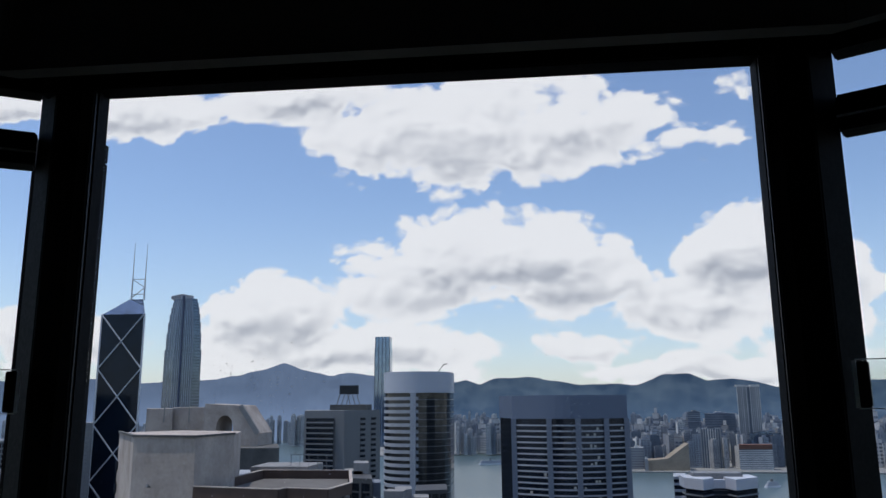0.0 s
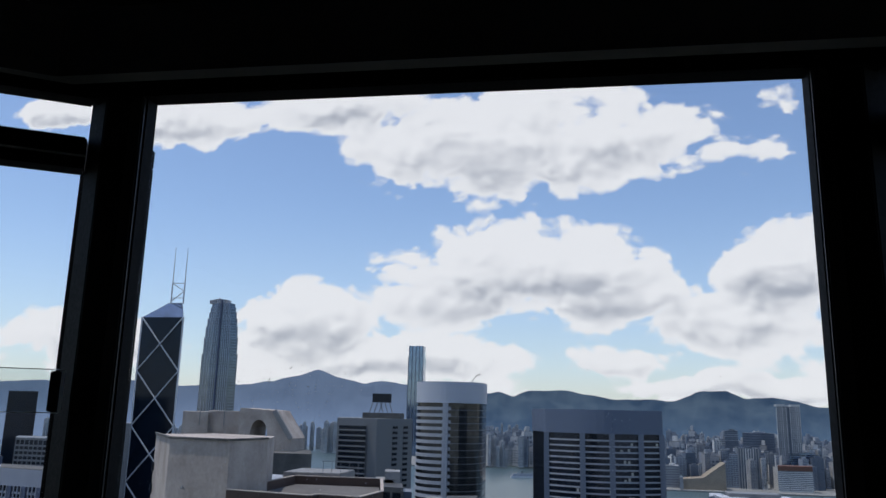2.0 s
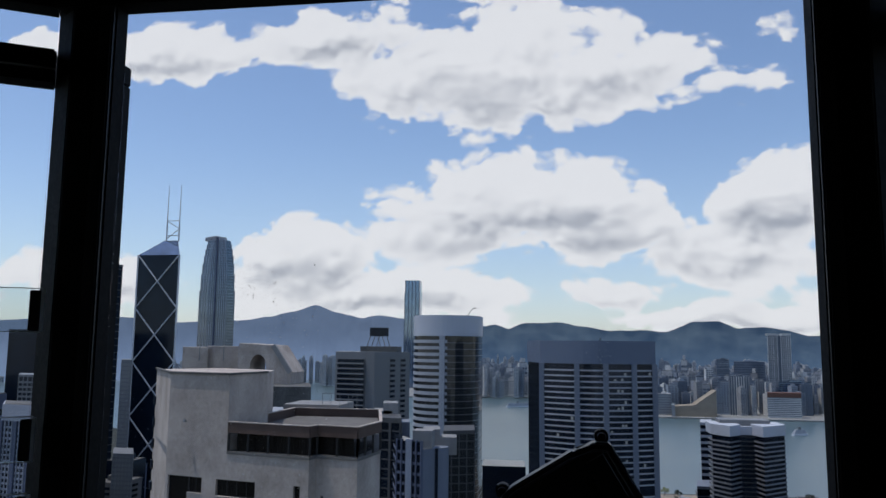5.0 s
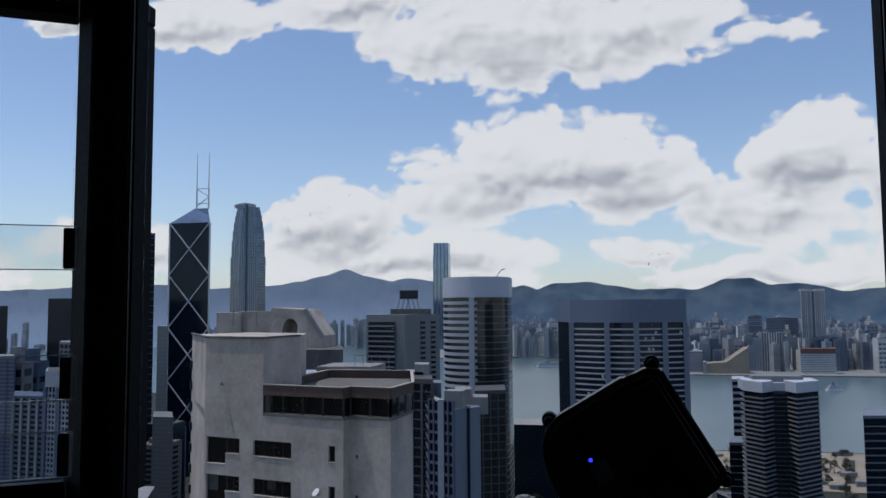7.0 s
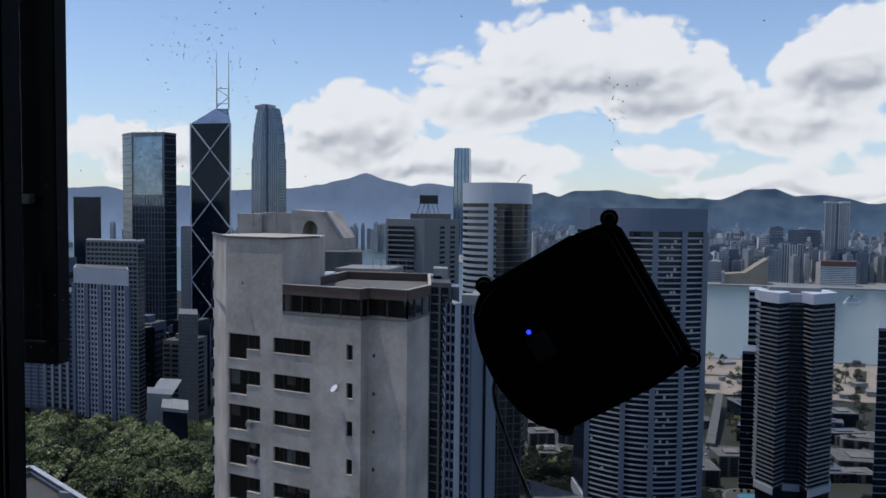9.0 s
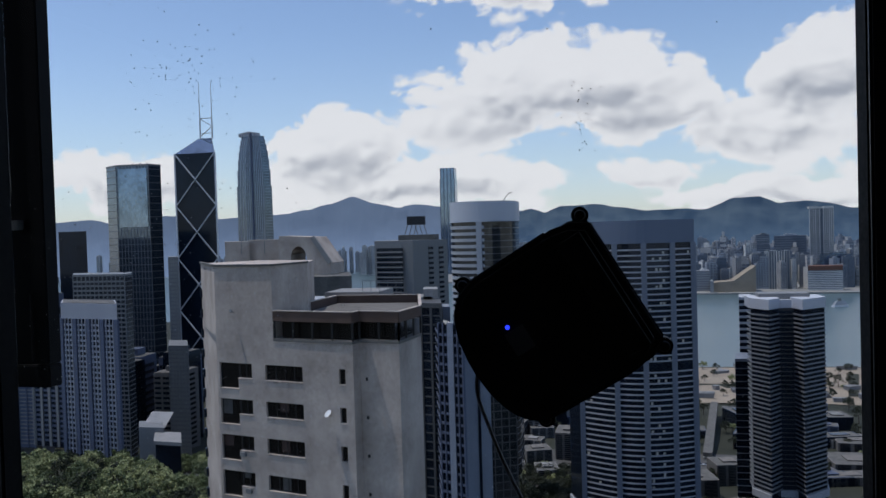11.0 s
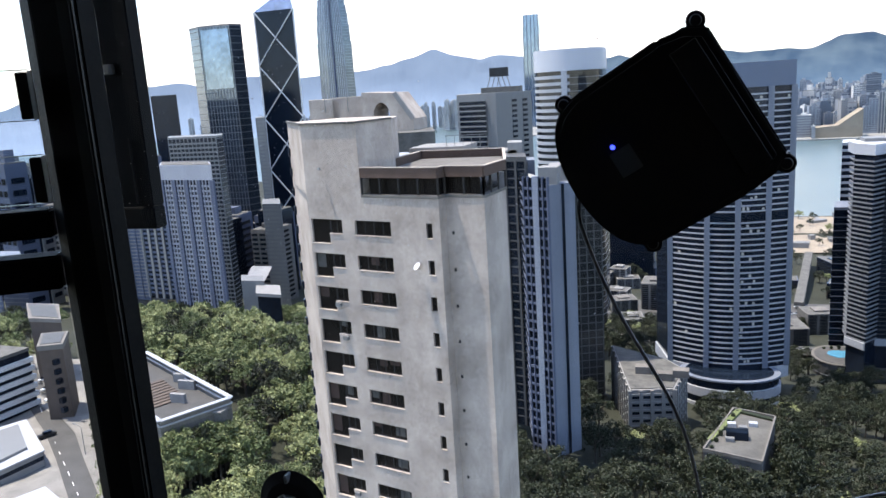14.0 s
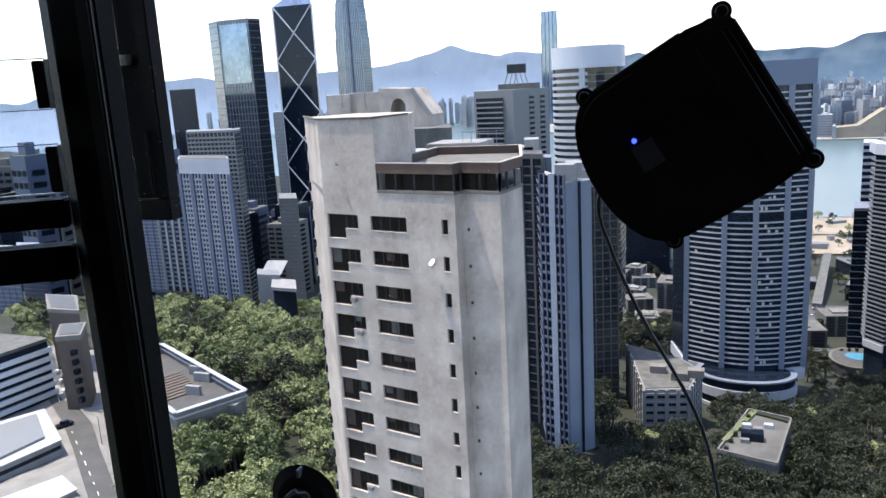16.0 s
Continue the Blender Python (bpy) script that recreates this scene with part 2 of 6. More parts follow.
# cream tone of a building mirrored in the tower's glass
REFLECTED = surface("cream reflection", (0.30, 0.28, 0.24), (0.52, 0.49, 0.43), 0.5, 0.4)
STEEL = surface("white painted steel", (0.520, 0.536, 0.560), (0.600, 0.616, 0.640), 0.4, 0.1)
RES_BLUE = surface("blue grey tile", (0.062, 0.080, 0.128), (0.092, 0.110, 0.165), 0.7, 0.1, streak=0.3)
RES_WHITE = surface("off-white tile", (0.16, 0.158, 0.156), (0.27, 0.265, 0.26), 0.7, 0.12, streak=0.4)
# far-city colours are lightened to stand in for haze
FAR_A = surface("hazed pale facade", (0.26, 0.265, 0.275), (0.56, 0.55, 0.53), 0.8, 0.02, vary=0.9)
FAR_B = surface("hazed blue facade", (0.10, 0.125, 0.165), (0.27, 0.30, 0.34), 0.6, 0.02, vary=0.9)
FAR_WIN = surface("hazed window band", (0.060, 0.078, 0.108), (0.096, 0.120, 0.156), 0.3, 0.02)
GRASSY = surface("scrub ground", (0.010, 0.014, 0.007), (0.028, 0.030, 0.018), 0.95, 0.05, grain=12)
ASPHALT = surface("asphalt", (0.045, 0.045, 0.046), (0.080, 0.079, 0.077), 0.9, 0.2, grain=20)
# one paving in two tones: PAVING darkened, PAVE_PALE with sunlight put in
PAVING = surface("darkened concrete paving", (0.065, 0.063, 0.059), (0.14, 0.136, 0.126), 0.9, 0.12, grain=14, tight=0.15)
PAVE_PALE = surface("pale sunlit paving", (0.125, 0.12, 0.112), (0.25, 0.24, 0.225), 0.9, 0.12, grain=14, tight=0.15)
CURTAIN = surface("grey curtain", (0.035, 0.034, 0.032), (0.10, 0.096, 0.09), 0.9, 1.5)
CURTAIN_RED = surface("brown curtain", (0.030, 0.018, 0.014), (0.065, 0.038, 0.030), 0.9, 1.5)
SAND = surface("bare site sand", (0.20, 0.165, 0.125), (0.32, 0.27, 0.21), 0.95, 0.03)
LAND_FAR = surface("far shore ground", (0.168, 0.175, 0.175), (0.252, 0.252, 0.238), 0.95, 0.01)
MARK = surface("white road paint", (0.6, 0.6, 0.58), (0.75, 0.75, 0.72), 0.8, 2)
# these leaves are darkened to stand in for cloud shade on the right
LEAF_SHADED = leaf_matter("shade-darkened leaves", (0.005, 0.009, 0.004), (0.023, 0.031, 0.013))
# lit copy of the leaf colour, for the sunny left slopes
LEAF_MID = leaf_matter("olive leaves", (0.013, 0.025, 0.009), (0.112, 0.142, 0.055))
# palest leaf colour, raised to look sunlit
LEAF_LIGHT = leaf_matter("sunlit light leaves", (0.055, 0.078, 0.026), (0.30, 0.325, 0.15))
CLADDING = surface("dark grey cladding", (0.040, 0.042, 0.045), (0.075, 0.076, 0.078), 0.6, 0.2, streak=0.4)
BAND_GREY = surface("grey floor band", (0.13, 0.137, 0.15), (0.20, 0.208, 0.225), 0.6, 0.15, streak=0.3)
BARK = surface("bark", (0.06, 0.05, 0.04), (0.12, 0.10, 0.08), 0.95, 2)
TILE_RED = surface("dull red roof tile", (0.10, 0.048, 0.036), (0.17, 0.085, 0.062), 0.9, 0.8, grain=12)
POOL = surface("pool blue", (0.05, 0.19, 0.30), (0.09, 0.27, 0.40), 0.15, 0.5)
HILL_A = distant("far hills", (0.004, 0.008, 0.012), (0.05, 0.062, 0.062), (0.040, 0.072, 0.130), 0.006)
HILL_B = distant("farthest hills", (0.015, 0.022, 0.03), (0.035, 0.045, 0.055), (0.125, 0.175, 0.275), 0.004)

WATER = bpy.data.materials.new("harbour water")
WATER.use_nodes = True
q = Graph(WATER.node_tree)
at = q.node("ShaderNodeTexCoord").outputs["Object"]
rip = q.noise(at, 0.08, 8.0, 0.7)
wcol = q.ramp(q.noise(at, 0.003, 3.0), [(0.3, (0.06, 0.10, 0.115)), (0.7, (0.09, 0.135, 0.145))])
q.node("ShaderNodeOutputMaterial", {0: q.node("ShaderNodeBsdfPrincipled", {"Base Color": wcol, "Roughness": 0.28,
       "Normal": q.node("ShaderNodeBump", {"Height": rip, "Strength": 0.5, "Distance": 1.0}).outputs[0]}).outputs[0]})

LED = bpy.data.materials.new("blue indicator")
LED.use_nodes = True
q = Graph(LED.node_tree)
q.node("ShaderNodeOutputMaterial", {0: q.node("ShaderNodeEmission", {"Color": (0.02, 0.04, 1.0, 1), "Strength": 2.5}).outputs[0]})


# ---- mesh tools ----
def box(bm, x0, x1, y0, y1, z0, z1):
    v = [bm.verts.new(p) for p in ((x0, y0, z0), (x1, y0, z0), (x1, y1, z0), (x0, y1, z0), (x0, y0, z1), (x1, y0, z1), (x1, y1, z1), (x0, y1, z1))]
    for f in ((3, 2, 1, 0), (4, 5, 6, 7), (0, 1, 5, 4), (1, 2, 6, 5), (2, 3, 7, 6), (3, 0, 4, 7)):
        bm.faces.new([v[i] for i in f])
    return bm


def prism(bm, poly, z0, z1):
    """An upright prism on a plan that runs anticlockwise."""
    lo, hi = [bm.verts.new((x, y, z0)) for x, y in poly], [bm.verts.new((x, y, z1)) for x, y in poly]
    n = len(poly)
    bm.faces.new(lo[::-1])
    bm.faces.new(hi)
    for i in range(n):
        bm.faces.new((lo[i], lo[(i + 1) % n], hi[(i + 1) % n], hi[i]))
    return bm


def bar(bm, a, b, w, d=None):
    """A square bar from a to b."""
    a, b = Vector(a), Vector(b)
    m = (b - a).to_track_quat("Z", "Y").to_matrix()
    d = d or w
    ends = []
    for p in (a, b):
        ends.append([bm.verts.new(p + m @ Vector((sx * w / 2, sy * d / 2, 0))) for sx, sy in ((-1, -1), (1, -1), (1, 1), (-1, 1))])
    lo, hi = ends
    bm.faces.new(lo[::-1])
    bm.faces.new(hi)
    for i in range(4):
        bm.faces.new((lo[i], lo[(i + 1) % 4], hi[(i + 1) % 4], hi[i]))
    return bm


def disc(bm, c, axis, r0, r1, h, n=24):
    """A turned piece (cone frustum) from c along axis."""
    m = Vector(axis).to_track_quat("Z", "Y").to_matrix()
    c = Vector(c)
    lo = [bm.verts.new(c + m @ Vector((r0 * math.cos(6.28319 * i / n), r0 * math.sin(6.28319 * i / n), 0))) for i in range(n)]
    hi = [bm.verts.new(c + m @ Vector((r1 * math.cos(6.28319 * i / n), r1 * math.sin(6.28319 * i / n), h))) for i in range(n)]
    bm.faces.new(lo[::-1])
    bm.faces.new(hi)
    for i in range(n):
        bm.faces.new((lo[i], lo[(i + 1) % n], hi[(i + 1) % n], hi[i]))
    return bm


def mesh_of(name, bm, mat, smooth=False):
    me = bpy.data.meshes.new(name)
    bmesh.ops.recalc_face_normals(bm, faces=bm.faces)
    bm.to_mesh(me)
    bm.free()
    for p in me.polygons:
        p.use_smooth = smooth
    me.materials.append(mat)
    return me


def part(name, bm, mat, parent=None, label="", kind="", smooth=False):
    """Links a bmesh, or a mesh, as one object under a thing or a part."""
    ob = new(name, bm if isinstance(bm, bpy.types.Mesh) else mesh_of(name, bm, mat, smooth))
    if parent:
        ob.parent = parent
    return tagged(ob, label, kind=kind)


def thing(name, label, category, at=(0, 0, 0), group="", kind="", turn=0.0):
    e = new(name)
    e.empty_display_size = 0.2
    e.matrix_basis = pose(*at, 0, 0, turn)
    return tagged(e, label, category, group, kind)


def soften(bm, w, seg=2):
    bmesh.ops.bevel(bm, geom=bm.edges[:], offset=w, segments=seg, affect="EDGES", clamp_overlap=True)
    return bm


def grown(poly, d):
    cx, cy = sum(p[0] for p in poly) / len(poly), sum(p[1] for p in poly) / len(poly)
    out = []
    for x, y in poly:
        r = math.hypot(x - cx, y - cy)
        out.append((cx + (x - cx) * (1 + d / r), cy + (y - cy) * (1 + d / r)))
    return out


EYE = (0.29, -1.14, 199.72)


def spot(u, d):
    """Plan point at bearing u (sideways over ahead), d metres ahead of the camera's eye; bearings fit its view."""
    return (EYE[0] + u * d, EYE[1] + d)


def level(v, d):
    return EYE[2] + v * d


# ---- ground, water, hills ----
def ground_height(x, y):
    """Hillside under the window, falling to the harbour."""
    d = math.hypot(x * 0.55, y)
    left = min(1.0, max(0.0, (-x - 20) / 120))
    steps = [(0, 108), (115, 100), (150, 93 + 7 * left), (190, 83 + 14 * left), (230, 76 + 20 * left), (270, 69 + 26 * left), (310, 61 + 33 * left), (350, 53 + 34 * left), (420, 41 + 20 * left), (520, 22 + 10 * left), (700, 9), (900, 5), (1080, 4)]
    for (a, za), (b, zb) in zip(steps, steps[1:]):
        if d <= b:
            z = za + (zb - za) * (d - a) / (b - a)
            break
    else:
        z = 4.0
    return z + 1.5 * noise.noise(Vector((x * 0.02, y * 0.02, 0)))


def shore(x):
    return 1095 + 0.0 * x if x > 0 else 1095 + 0.55 * -x


bm = bmesh.new()
xs = [-4600, -3000, -2000, -1400, -1000, -700, -560, -440] + list(range(-360, 361, 24)) + [440, 560, 700, 1000, 1500, 2500, 4600]
ys = [-1500, -500, -120] + list(range(-40, 701, 20)) + [760, 840, 920, 1000, 1080]
grid = [[bm.verts.new((x, y if y < 1080 else shore(x), ground_height(x, y))) for x in xs] for y in ys]
# the quay wall goes down, the harbour bed runs out to the horizon
grid.append([bm.verts.new((x, shore(x) + 2, -3)) for x in xs])
grid.append([bm.verts.new((x, 4650, -3)) for x in xs])
for j in range(len(grid) - 1):
    for i in range(len(xs) - 1):
        bm.faces.new((grid[j][i], grid[j][i + 1], grid[j + 1][i + 1], grid[j + 1][i]))
part("ground", bm, GRASSY, None, "green scrub hillside falling to the harbour", "structure", True)

bm = bmesh.new()
box(bm, -4600, 4600, 1060, 4640, -2.5, 0)
part("water", bm, WATER, None, "grey-green harbour water", "structure")

bm = bmesh.new()
coast = [(-2300, 4150), (-1250, 4150), (-900, 3700), (-700, 3150), (-560, 2900), (-330, 2850), (-230, 3050), (-100, 3100), (60, 2420), (300, 2260), (700, 2250), (1400, 2200), (2600, 2100), (3400, 2600), (3000, 3600), (1500, 4450), (0, 4640), (-2300, 4640)]
prism(bm, coast, -2, 4)
part("far_shore", bm, LAND_FAR, None, "pale built-up land across the harbour", "structure")


def ridge(name, label, mat, radius, heights, rough, seed):
    """A hill range on an arc round the viewer; heights: (bearing tangent, height tangent)."""
    bm = bmesh.new()
    rows = []
    n = 520
    for i in range(n):
        u = heights[0][0] + (heights[-1][0] - heights[0][0]) * i / (n - 1)
        for (a, va), (b, vb) in zip(heights, heights[1:]):
            if a <= u <= b:
                k = (u - a) / (b - a)
                k = k * k * (3 - 2 * k) * 0.5 + k * 0.5
                v = va + (vb - va) * k
                break
        s = math.sqrt(1 + u * u)
        v += rough * noise.fractal(Vector((u * 40, seed, 0)), 0.9, 2.0, 5)
        top = EYE[2] + v * radius / s
        col = []
        for k in range(13):
            r = radius - 520 * (1 - k / 12) + 60 * noise.fractal(Vector((u * 24 + 0.25 * k, k * 0.5, seed)), 0.9, 2.0, 4)
            z = 2 + (top - 2) * (k / 12) ** 1.15 * (1 + 0.10 * noise.noise(Vector((u * 26, k * 0.7, seed + 3))) * (1 - k / 12))
            col.append(bm.verts.new((EYE[0] + u / s * r, EYE[1] + r / s, z)))
        rows.append(col)
    for a, b in zip(rows, rows[1:]):
        for k in range(12):
            bm.faces.new((a[k], b[k], b[k + 1], a[k + 1]))
    return part(name, bm, mat, None, label, "structure", True)


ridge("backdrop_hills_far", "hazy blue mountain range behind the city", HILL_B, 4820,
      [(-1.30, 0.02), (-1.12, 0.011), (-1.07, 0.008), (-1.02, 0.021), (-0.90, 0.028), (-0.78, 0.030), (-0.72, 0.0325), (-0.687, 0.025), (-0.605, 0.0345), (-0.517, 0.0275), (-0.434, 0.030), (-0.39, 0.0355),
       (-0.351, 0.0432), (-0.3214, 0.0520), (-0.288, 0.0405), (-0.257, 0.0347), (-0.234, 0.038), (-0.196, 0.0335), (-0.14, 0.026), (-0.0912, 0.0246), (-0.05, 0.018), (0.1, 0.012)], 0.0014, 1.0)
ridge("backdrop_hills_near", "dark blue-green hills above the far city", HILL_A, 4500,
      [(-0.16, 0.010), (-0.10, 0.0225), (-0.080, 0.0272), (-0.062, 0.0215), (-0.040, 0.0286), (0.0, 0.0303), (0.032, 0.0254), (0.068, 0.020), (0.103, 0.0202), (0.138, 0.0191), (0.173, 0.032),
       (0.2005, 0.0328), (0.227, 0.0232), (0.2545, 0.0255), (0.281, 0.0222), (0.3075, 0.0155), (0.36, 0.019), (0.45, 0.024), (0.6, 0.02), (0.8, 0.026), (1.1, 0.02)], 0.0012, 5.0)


# ---- the room and its bay window ----
FLOOR, CEIL, HEAD, BASE = 198.40, 201.00, 200.677, 198.86
# unseen room shell, added so that only the window lights the inside
bm = bmesh.new()
box(bm, -2.6, 2.6, -4.6, 0.1, FLOOR - 0.1, FLOOR)
part("floor", bm, ROOM_CARPET, None, "dark carpeted floor of the unlit room", "structure")
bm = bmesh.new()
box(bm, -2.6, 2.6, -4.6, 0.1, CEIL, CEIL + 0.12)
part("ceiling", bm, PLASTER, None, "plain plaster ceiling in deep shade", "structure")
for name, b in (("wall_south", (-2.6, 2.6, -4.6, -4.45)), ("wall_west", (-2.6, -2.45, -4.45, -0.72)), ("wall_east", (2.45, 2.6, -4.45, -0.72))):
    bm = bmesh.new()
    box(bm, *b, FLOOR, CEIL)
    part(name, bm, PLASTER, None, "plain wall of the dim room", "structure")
for s, name in ((-1, "wall_north_west"), (1, "wall_north_east")):
    bm = bmesh.new()
    a, b = sorted((s * 1.70, s * 2.6))
    box(bm, a, b, -0.72, -0.56, FLOOR, CEIL)
    part(name, bm, PLASTER, None, "plain wall beside the bay window", "structure")
bm = bmesh.new()
prism(bm, [(-1.70, -0.60), (-1.66, -0.64), (-0.84, -0.10), (0.84, -0.10), (1.66, -0.64), (1.70, -0.60), (0.9, 0.06), (-0.9, 0.06)], FLOOR, BASE - 0.06)
part("wall_bay_below", bm, PLASTER, None, "low wall under the bay window", "structure")
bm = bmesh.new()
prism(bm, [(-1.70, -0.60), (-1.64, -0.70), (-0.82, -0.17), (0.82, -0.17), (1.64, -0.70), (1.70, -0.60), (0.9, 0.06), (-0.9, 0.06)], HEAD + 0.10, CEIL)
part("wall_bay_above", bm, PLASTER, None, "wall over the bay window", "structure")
bm = bmesh.new()
prism(bm, [(-1.66, -0.74), (-0.81, -0.205), (0.81, -0.205), (1.66, -0.74), (1.64, -0.70), (0.80, -0.165), (-0.80, -0.165), (-1.64, -0.70)], HEAD - 0.018, HEAD + 0.14)
soften(bm, 0.004)
part("trim_pelmet", bm, PLASTER, None, "narrow painted pelmet board over the window", "structure")
bm = bmesh.new()
prism(bm, [(-1.66, -0.66), (-0.82, -0.14), (0.82, -0.14), (1.66, -0.66), (1.70, -0.60), (0.9, 0.07), (-0.9, 0.07)], BASE - 0.06, BASE - 0.02)
part("trim_sill", bm, FRAME, None, "dark window sill board", "structure")

window = thing("window_1", "fixed middle pane of the bay in a black frame", "window", (0, 0, 0), kind="structure")
bm = bmesh.new()
box(bm, -0.70, 0.70, -0.006, 0.0, BASE, HEAD)
pane = part("pane", bm, GLASS, window, "clear glass with a few drops")
pane.visible_shadow = False
bm = bmesh.new()
box(bm, -0.84, 0.84, -0.06, 0.001, HEAD, HEAD + 0.10)
part("frame_head", soften(bm, 0.004), FRAME, window)
bm = bmesh.new()
box(bm, -0.84, 0.84, -0.06, 0.001, BASE - 0.02, BASE)
part("frame_sill", soften(bm, 0.004), FRAME, window)
for s in (-1, 1):
    plan = [(s * 0.70, 0.001), (s * 0.70, -0.045), (s * 0.80, -0.045), (s * 0.868, 0.003), (s * 0.860, 0.006)]
    bm = prism(bmesh.new(), plan if s > 0 else plan[::-1], BASE - 0.02, HEAD + 0.1)
    part("corner_post", soften(bm, 0.003), FRAME, window)
    bm = bmesh.new()
    a, b = sorted((s * 0.7005, s * 0.733))
    box(bm, a, b, -0.058, -0.0455, BASE, HEAD)
    part("glazing_bead", soften(bm, 0.004), FRAME_EDGE, window, "grey glazing bead catching light")


def side_window(s, name):
    """One angled side of the bay: transoms, panes, clear guard sheets on clips."""
    w = thing(name, "angled side window with dark transoms and clear guard sheets", "window", (s * 0.866, 0.0, 0), kind="structure", turn=30.5 if s < 0 else 149.5)

    def lbox(bm, a, b, y0, y1, z0, z1):
        a, b = sorted((-a, -b))
        f = 1 if s < 0 else -1
        return box(bm, a, b, *sorted((f * y0, f * y1)), z0, z1)

    length = 0.96
    for z0, z1, nm in ((200.692, 200.80, "frame_head"), (200.522, 200.597, "transom"), (199.501, 199.555, "transom"), (199.400, 199.466, "transom"), (BASE - 0.02, BASE + 0.03, "frame_sill")):
        part(nm, soften(lbox(bmesh.new(), 0.0, length, -0.03, 0.035, z0, z1), 0.004), FRAME, w)
    part("frame_side", soften(lbox(bmesh.new(), length - 0.05, length, -0.03, 0.035, BASE + 0.032, 200.69), 0.003), FRAME, w)
    part("transom_bead", lbox(bmesh.new(), 0.0, length - 0.05, -0.036, -0.031, 200.548, 200.552), EDGE, w, "thin pale line along the transom")
    part("transom_bead", lbox(bmesh.new(), 0.0, length - 0.05, -0.036, -0.031, 199.556, 199.560), EDGE, w)
    for z0, z1 in ((BASE + 0.03, 199.400), (199.466, 199.501), (199.555, 200.522), (200.597, 200.692)):
        p = part("pane", lbox(bmesh.new(), 0.002, length - 0.05, 0.004, 0.010, z0, z1), GLASS, w)
        p.visible_shadow = False
    for z0 in (199.983, 199.723, 199.572):
        sheet = part("guard_sheet", lbox(bmesh.new(), 0.0, length - 0.06, -0.062, -0.057, z0, z0 + 0.087), ACRYLIC, w, "clear acrylic guard strip")
        sheet.visible_shadow = False
        for e in (z0 - 0.002, z0 + 0.087):
            part("sheet_edge", lbox(bmesh.new(), -0.012, length - 0.06, -0.0618, -0.0572, e, e + 0.0018), EDGE, sheet)
        part("sheet_clip", soften(lbox(bmesh.new(), -0.010, 0.010, -0.067, -0.0545, z0 + 0.001, z0 + 0.084), 0.002), BLACK, sheet)
        part("sheet_end", lbox(bmesh.new(), -0.0175, -0.0110, -0.067, -0.056, z0, z0 + 0.086), EDGE, sheet, "pale end of the sheet, coloured to look lit")
    return w


side_window(-1, "window_2")
side_window(1, "window_3")

# an opened outer sash beside the bay, sized so the post hides its far edge from the camera
sash = thing("open_sash", "dark outward-opened window sash with hinge", "window sash", (-1.16, 0.40, 0))
part("rail", soften(box(bmesh.new(), 0.0, 0.203, 0.0, 0.045, 199.436, 199.49), 0.003), FRAME, sash)
part("rail", soften(box(bmesh.new(), 0.0, 0.203, 0.0, 0.045, 200.675, 200.729), 0.003), FRAME, sash)
part("stile", soften(box(bmesh.new(), 0.165, 0.203, 0.0, 0.045, 199.492, 200.673), 0.003), FRAME, sash)
part("stile", soften(box(bmesh.new(), 0.0, 0.045, 0.0, 0.045, 199.492, 200.673), 0.003), FRAME, sash)
part("sash_panel", box(bmesh.new(), 0.045, 0.165, 0.014, 0.026, 199.49, 200.675), FRAME, sash, "dark infill panel")
# lighter strip stands in for the highlight near the sash edge
part("drip_bead", soften(box(bmesh.new(), 0.160, 0.164, -0.006, -0.0005, 199.50, 199.66), 0.001), FRAME_EDGE, sash, "thin grey strip for an edge highlight")
# added stay, unseen behind the post, so the sash does not float
part("stay_arm", bar(bmesh.new(), (0.04, 0.01, 199.455), (0.31, -0.395, 199.455), 0.014), METAL, sash, "thin metal stay holding the sash to the post")
part("hinge", soften(box(bmesh.new(), 0.105, 0.140, -0.010, 0.013, 199.815, 199.838), 0.002), METAL, sash, "small grey hinge plate")

# ---- window-cleaning robot, its cable and the safety cup ----
robot = thing("window_cleaning_robot", "black window-cleaning robot gripping the glass, turned askew", "robot", (0.275, 0.0, 199.648))
robot.matrix_basis = Matrix.Translation((0.275, 0.0, 199.648)) @ Matrix.Rotation(radians(59), 4, "Y")


def flat_body(outline, y0, y1):
    bm = bmesh.new()
    a, b = [bm.verts.new((x, y0, z)) for x, z in outline], [bm.verts.new((x, y1, z)) for x, z in outline]
    n = len(outline)
    bm.faces.new(a)
    bm.faces.new(b[::-1])
    for i in range(n):
        bm.faces.new((a[i], b[i], b[(i + 1) % n], a[(i + 1) % n]))
    return bm


arc = [(0.116 * math.cos(t), -0.098 - 0.058 * math.sin(t)) for t in [math.pi * (0.06 + 0.88 * k / 18) for k in range(19)]]
outline = [(-0.121, -0.085), (-0.122, 0.048), (-0.117, 0.052), (-0.116, 0.088), (-0.100, 0.112), (0.100, 0.112), (0.116, 0.088), (0.117, 0.052), (0.122, 0.048), (0.121, -0.085)] + arc
part("body", soften(flat_body(outline, -0.016, -0.058), 0.006, 3), BLACK, robot, "matt black shell", smooth=False)
inner = [(x * 0.93, z * 0.93 - 0.003) for x, z in outline]
part("cover", soften(flat_body(inner, -0.0582, -0.070), 0.005, 3), BLACK, robot)
part("top_bar", soften(box(bmesh.new(), -0.098, 0.098, -0.078, -0.0702, 0.050, 0.094), 0.004, 3), BLACK, robot, "raised bar across the shell")
part("label_plate", soften(box(bmesh.new(), -0.024, 0.014, -0.0718, -0.0703, -0.084, -0.052), 0.001), METAL, robot, "dull grey maker's plate")
part("indicator", disc(bmesh.new(), (-0.031, -0.0703, -0.074), (0, -1, 0), 0.0035, 0.003, 0.002, 16), LED, robot, "lit blue indicator lamp")
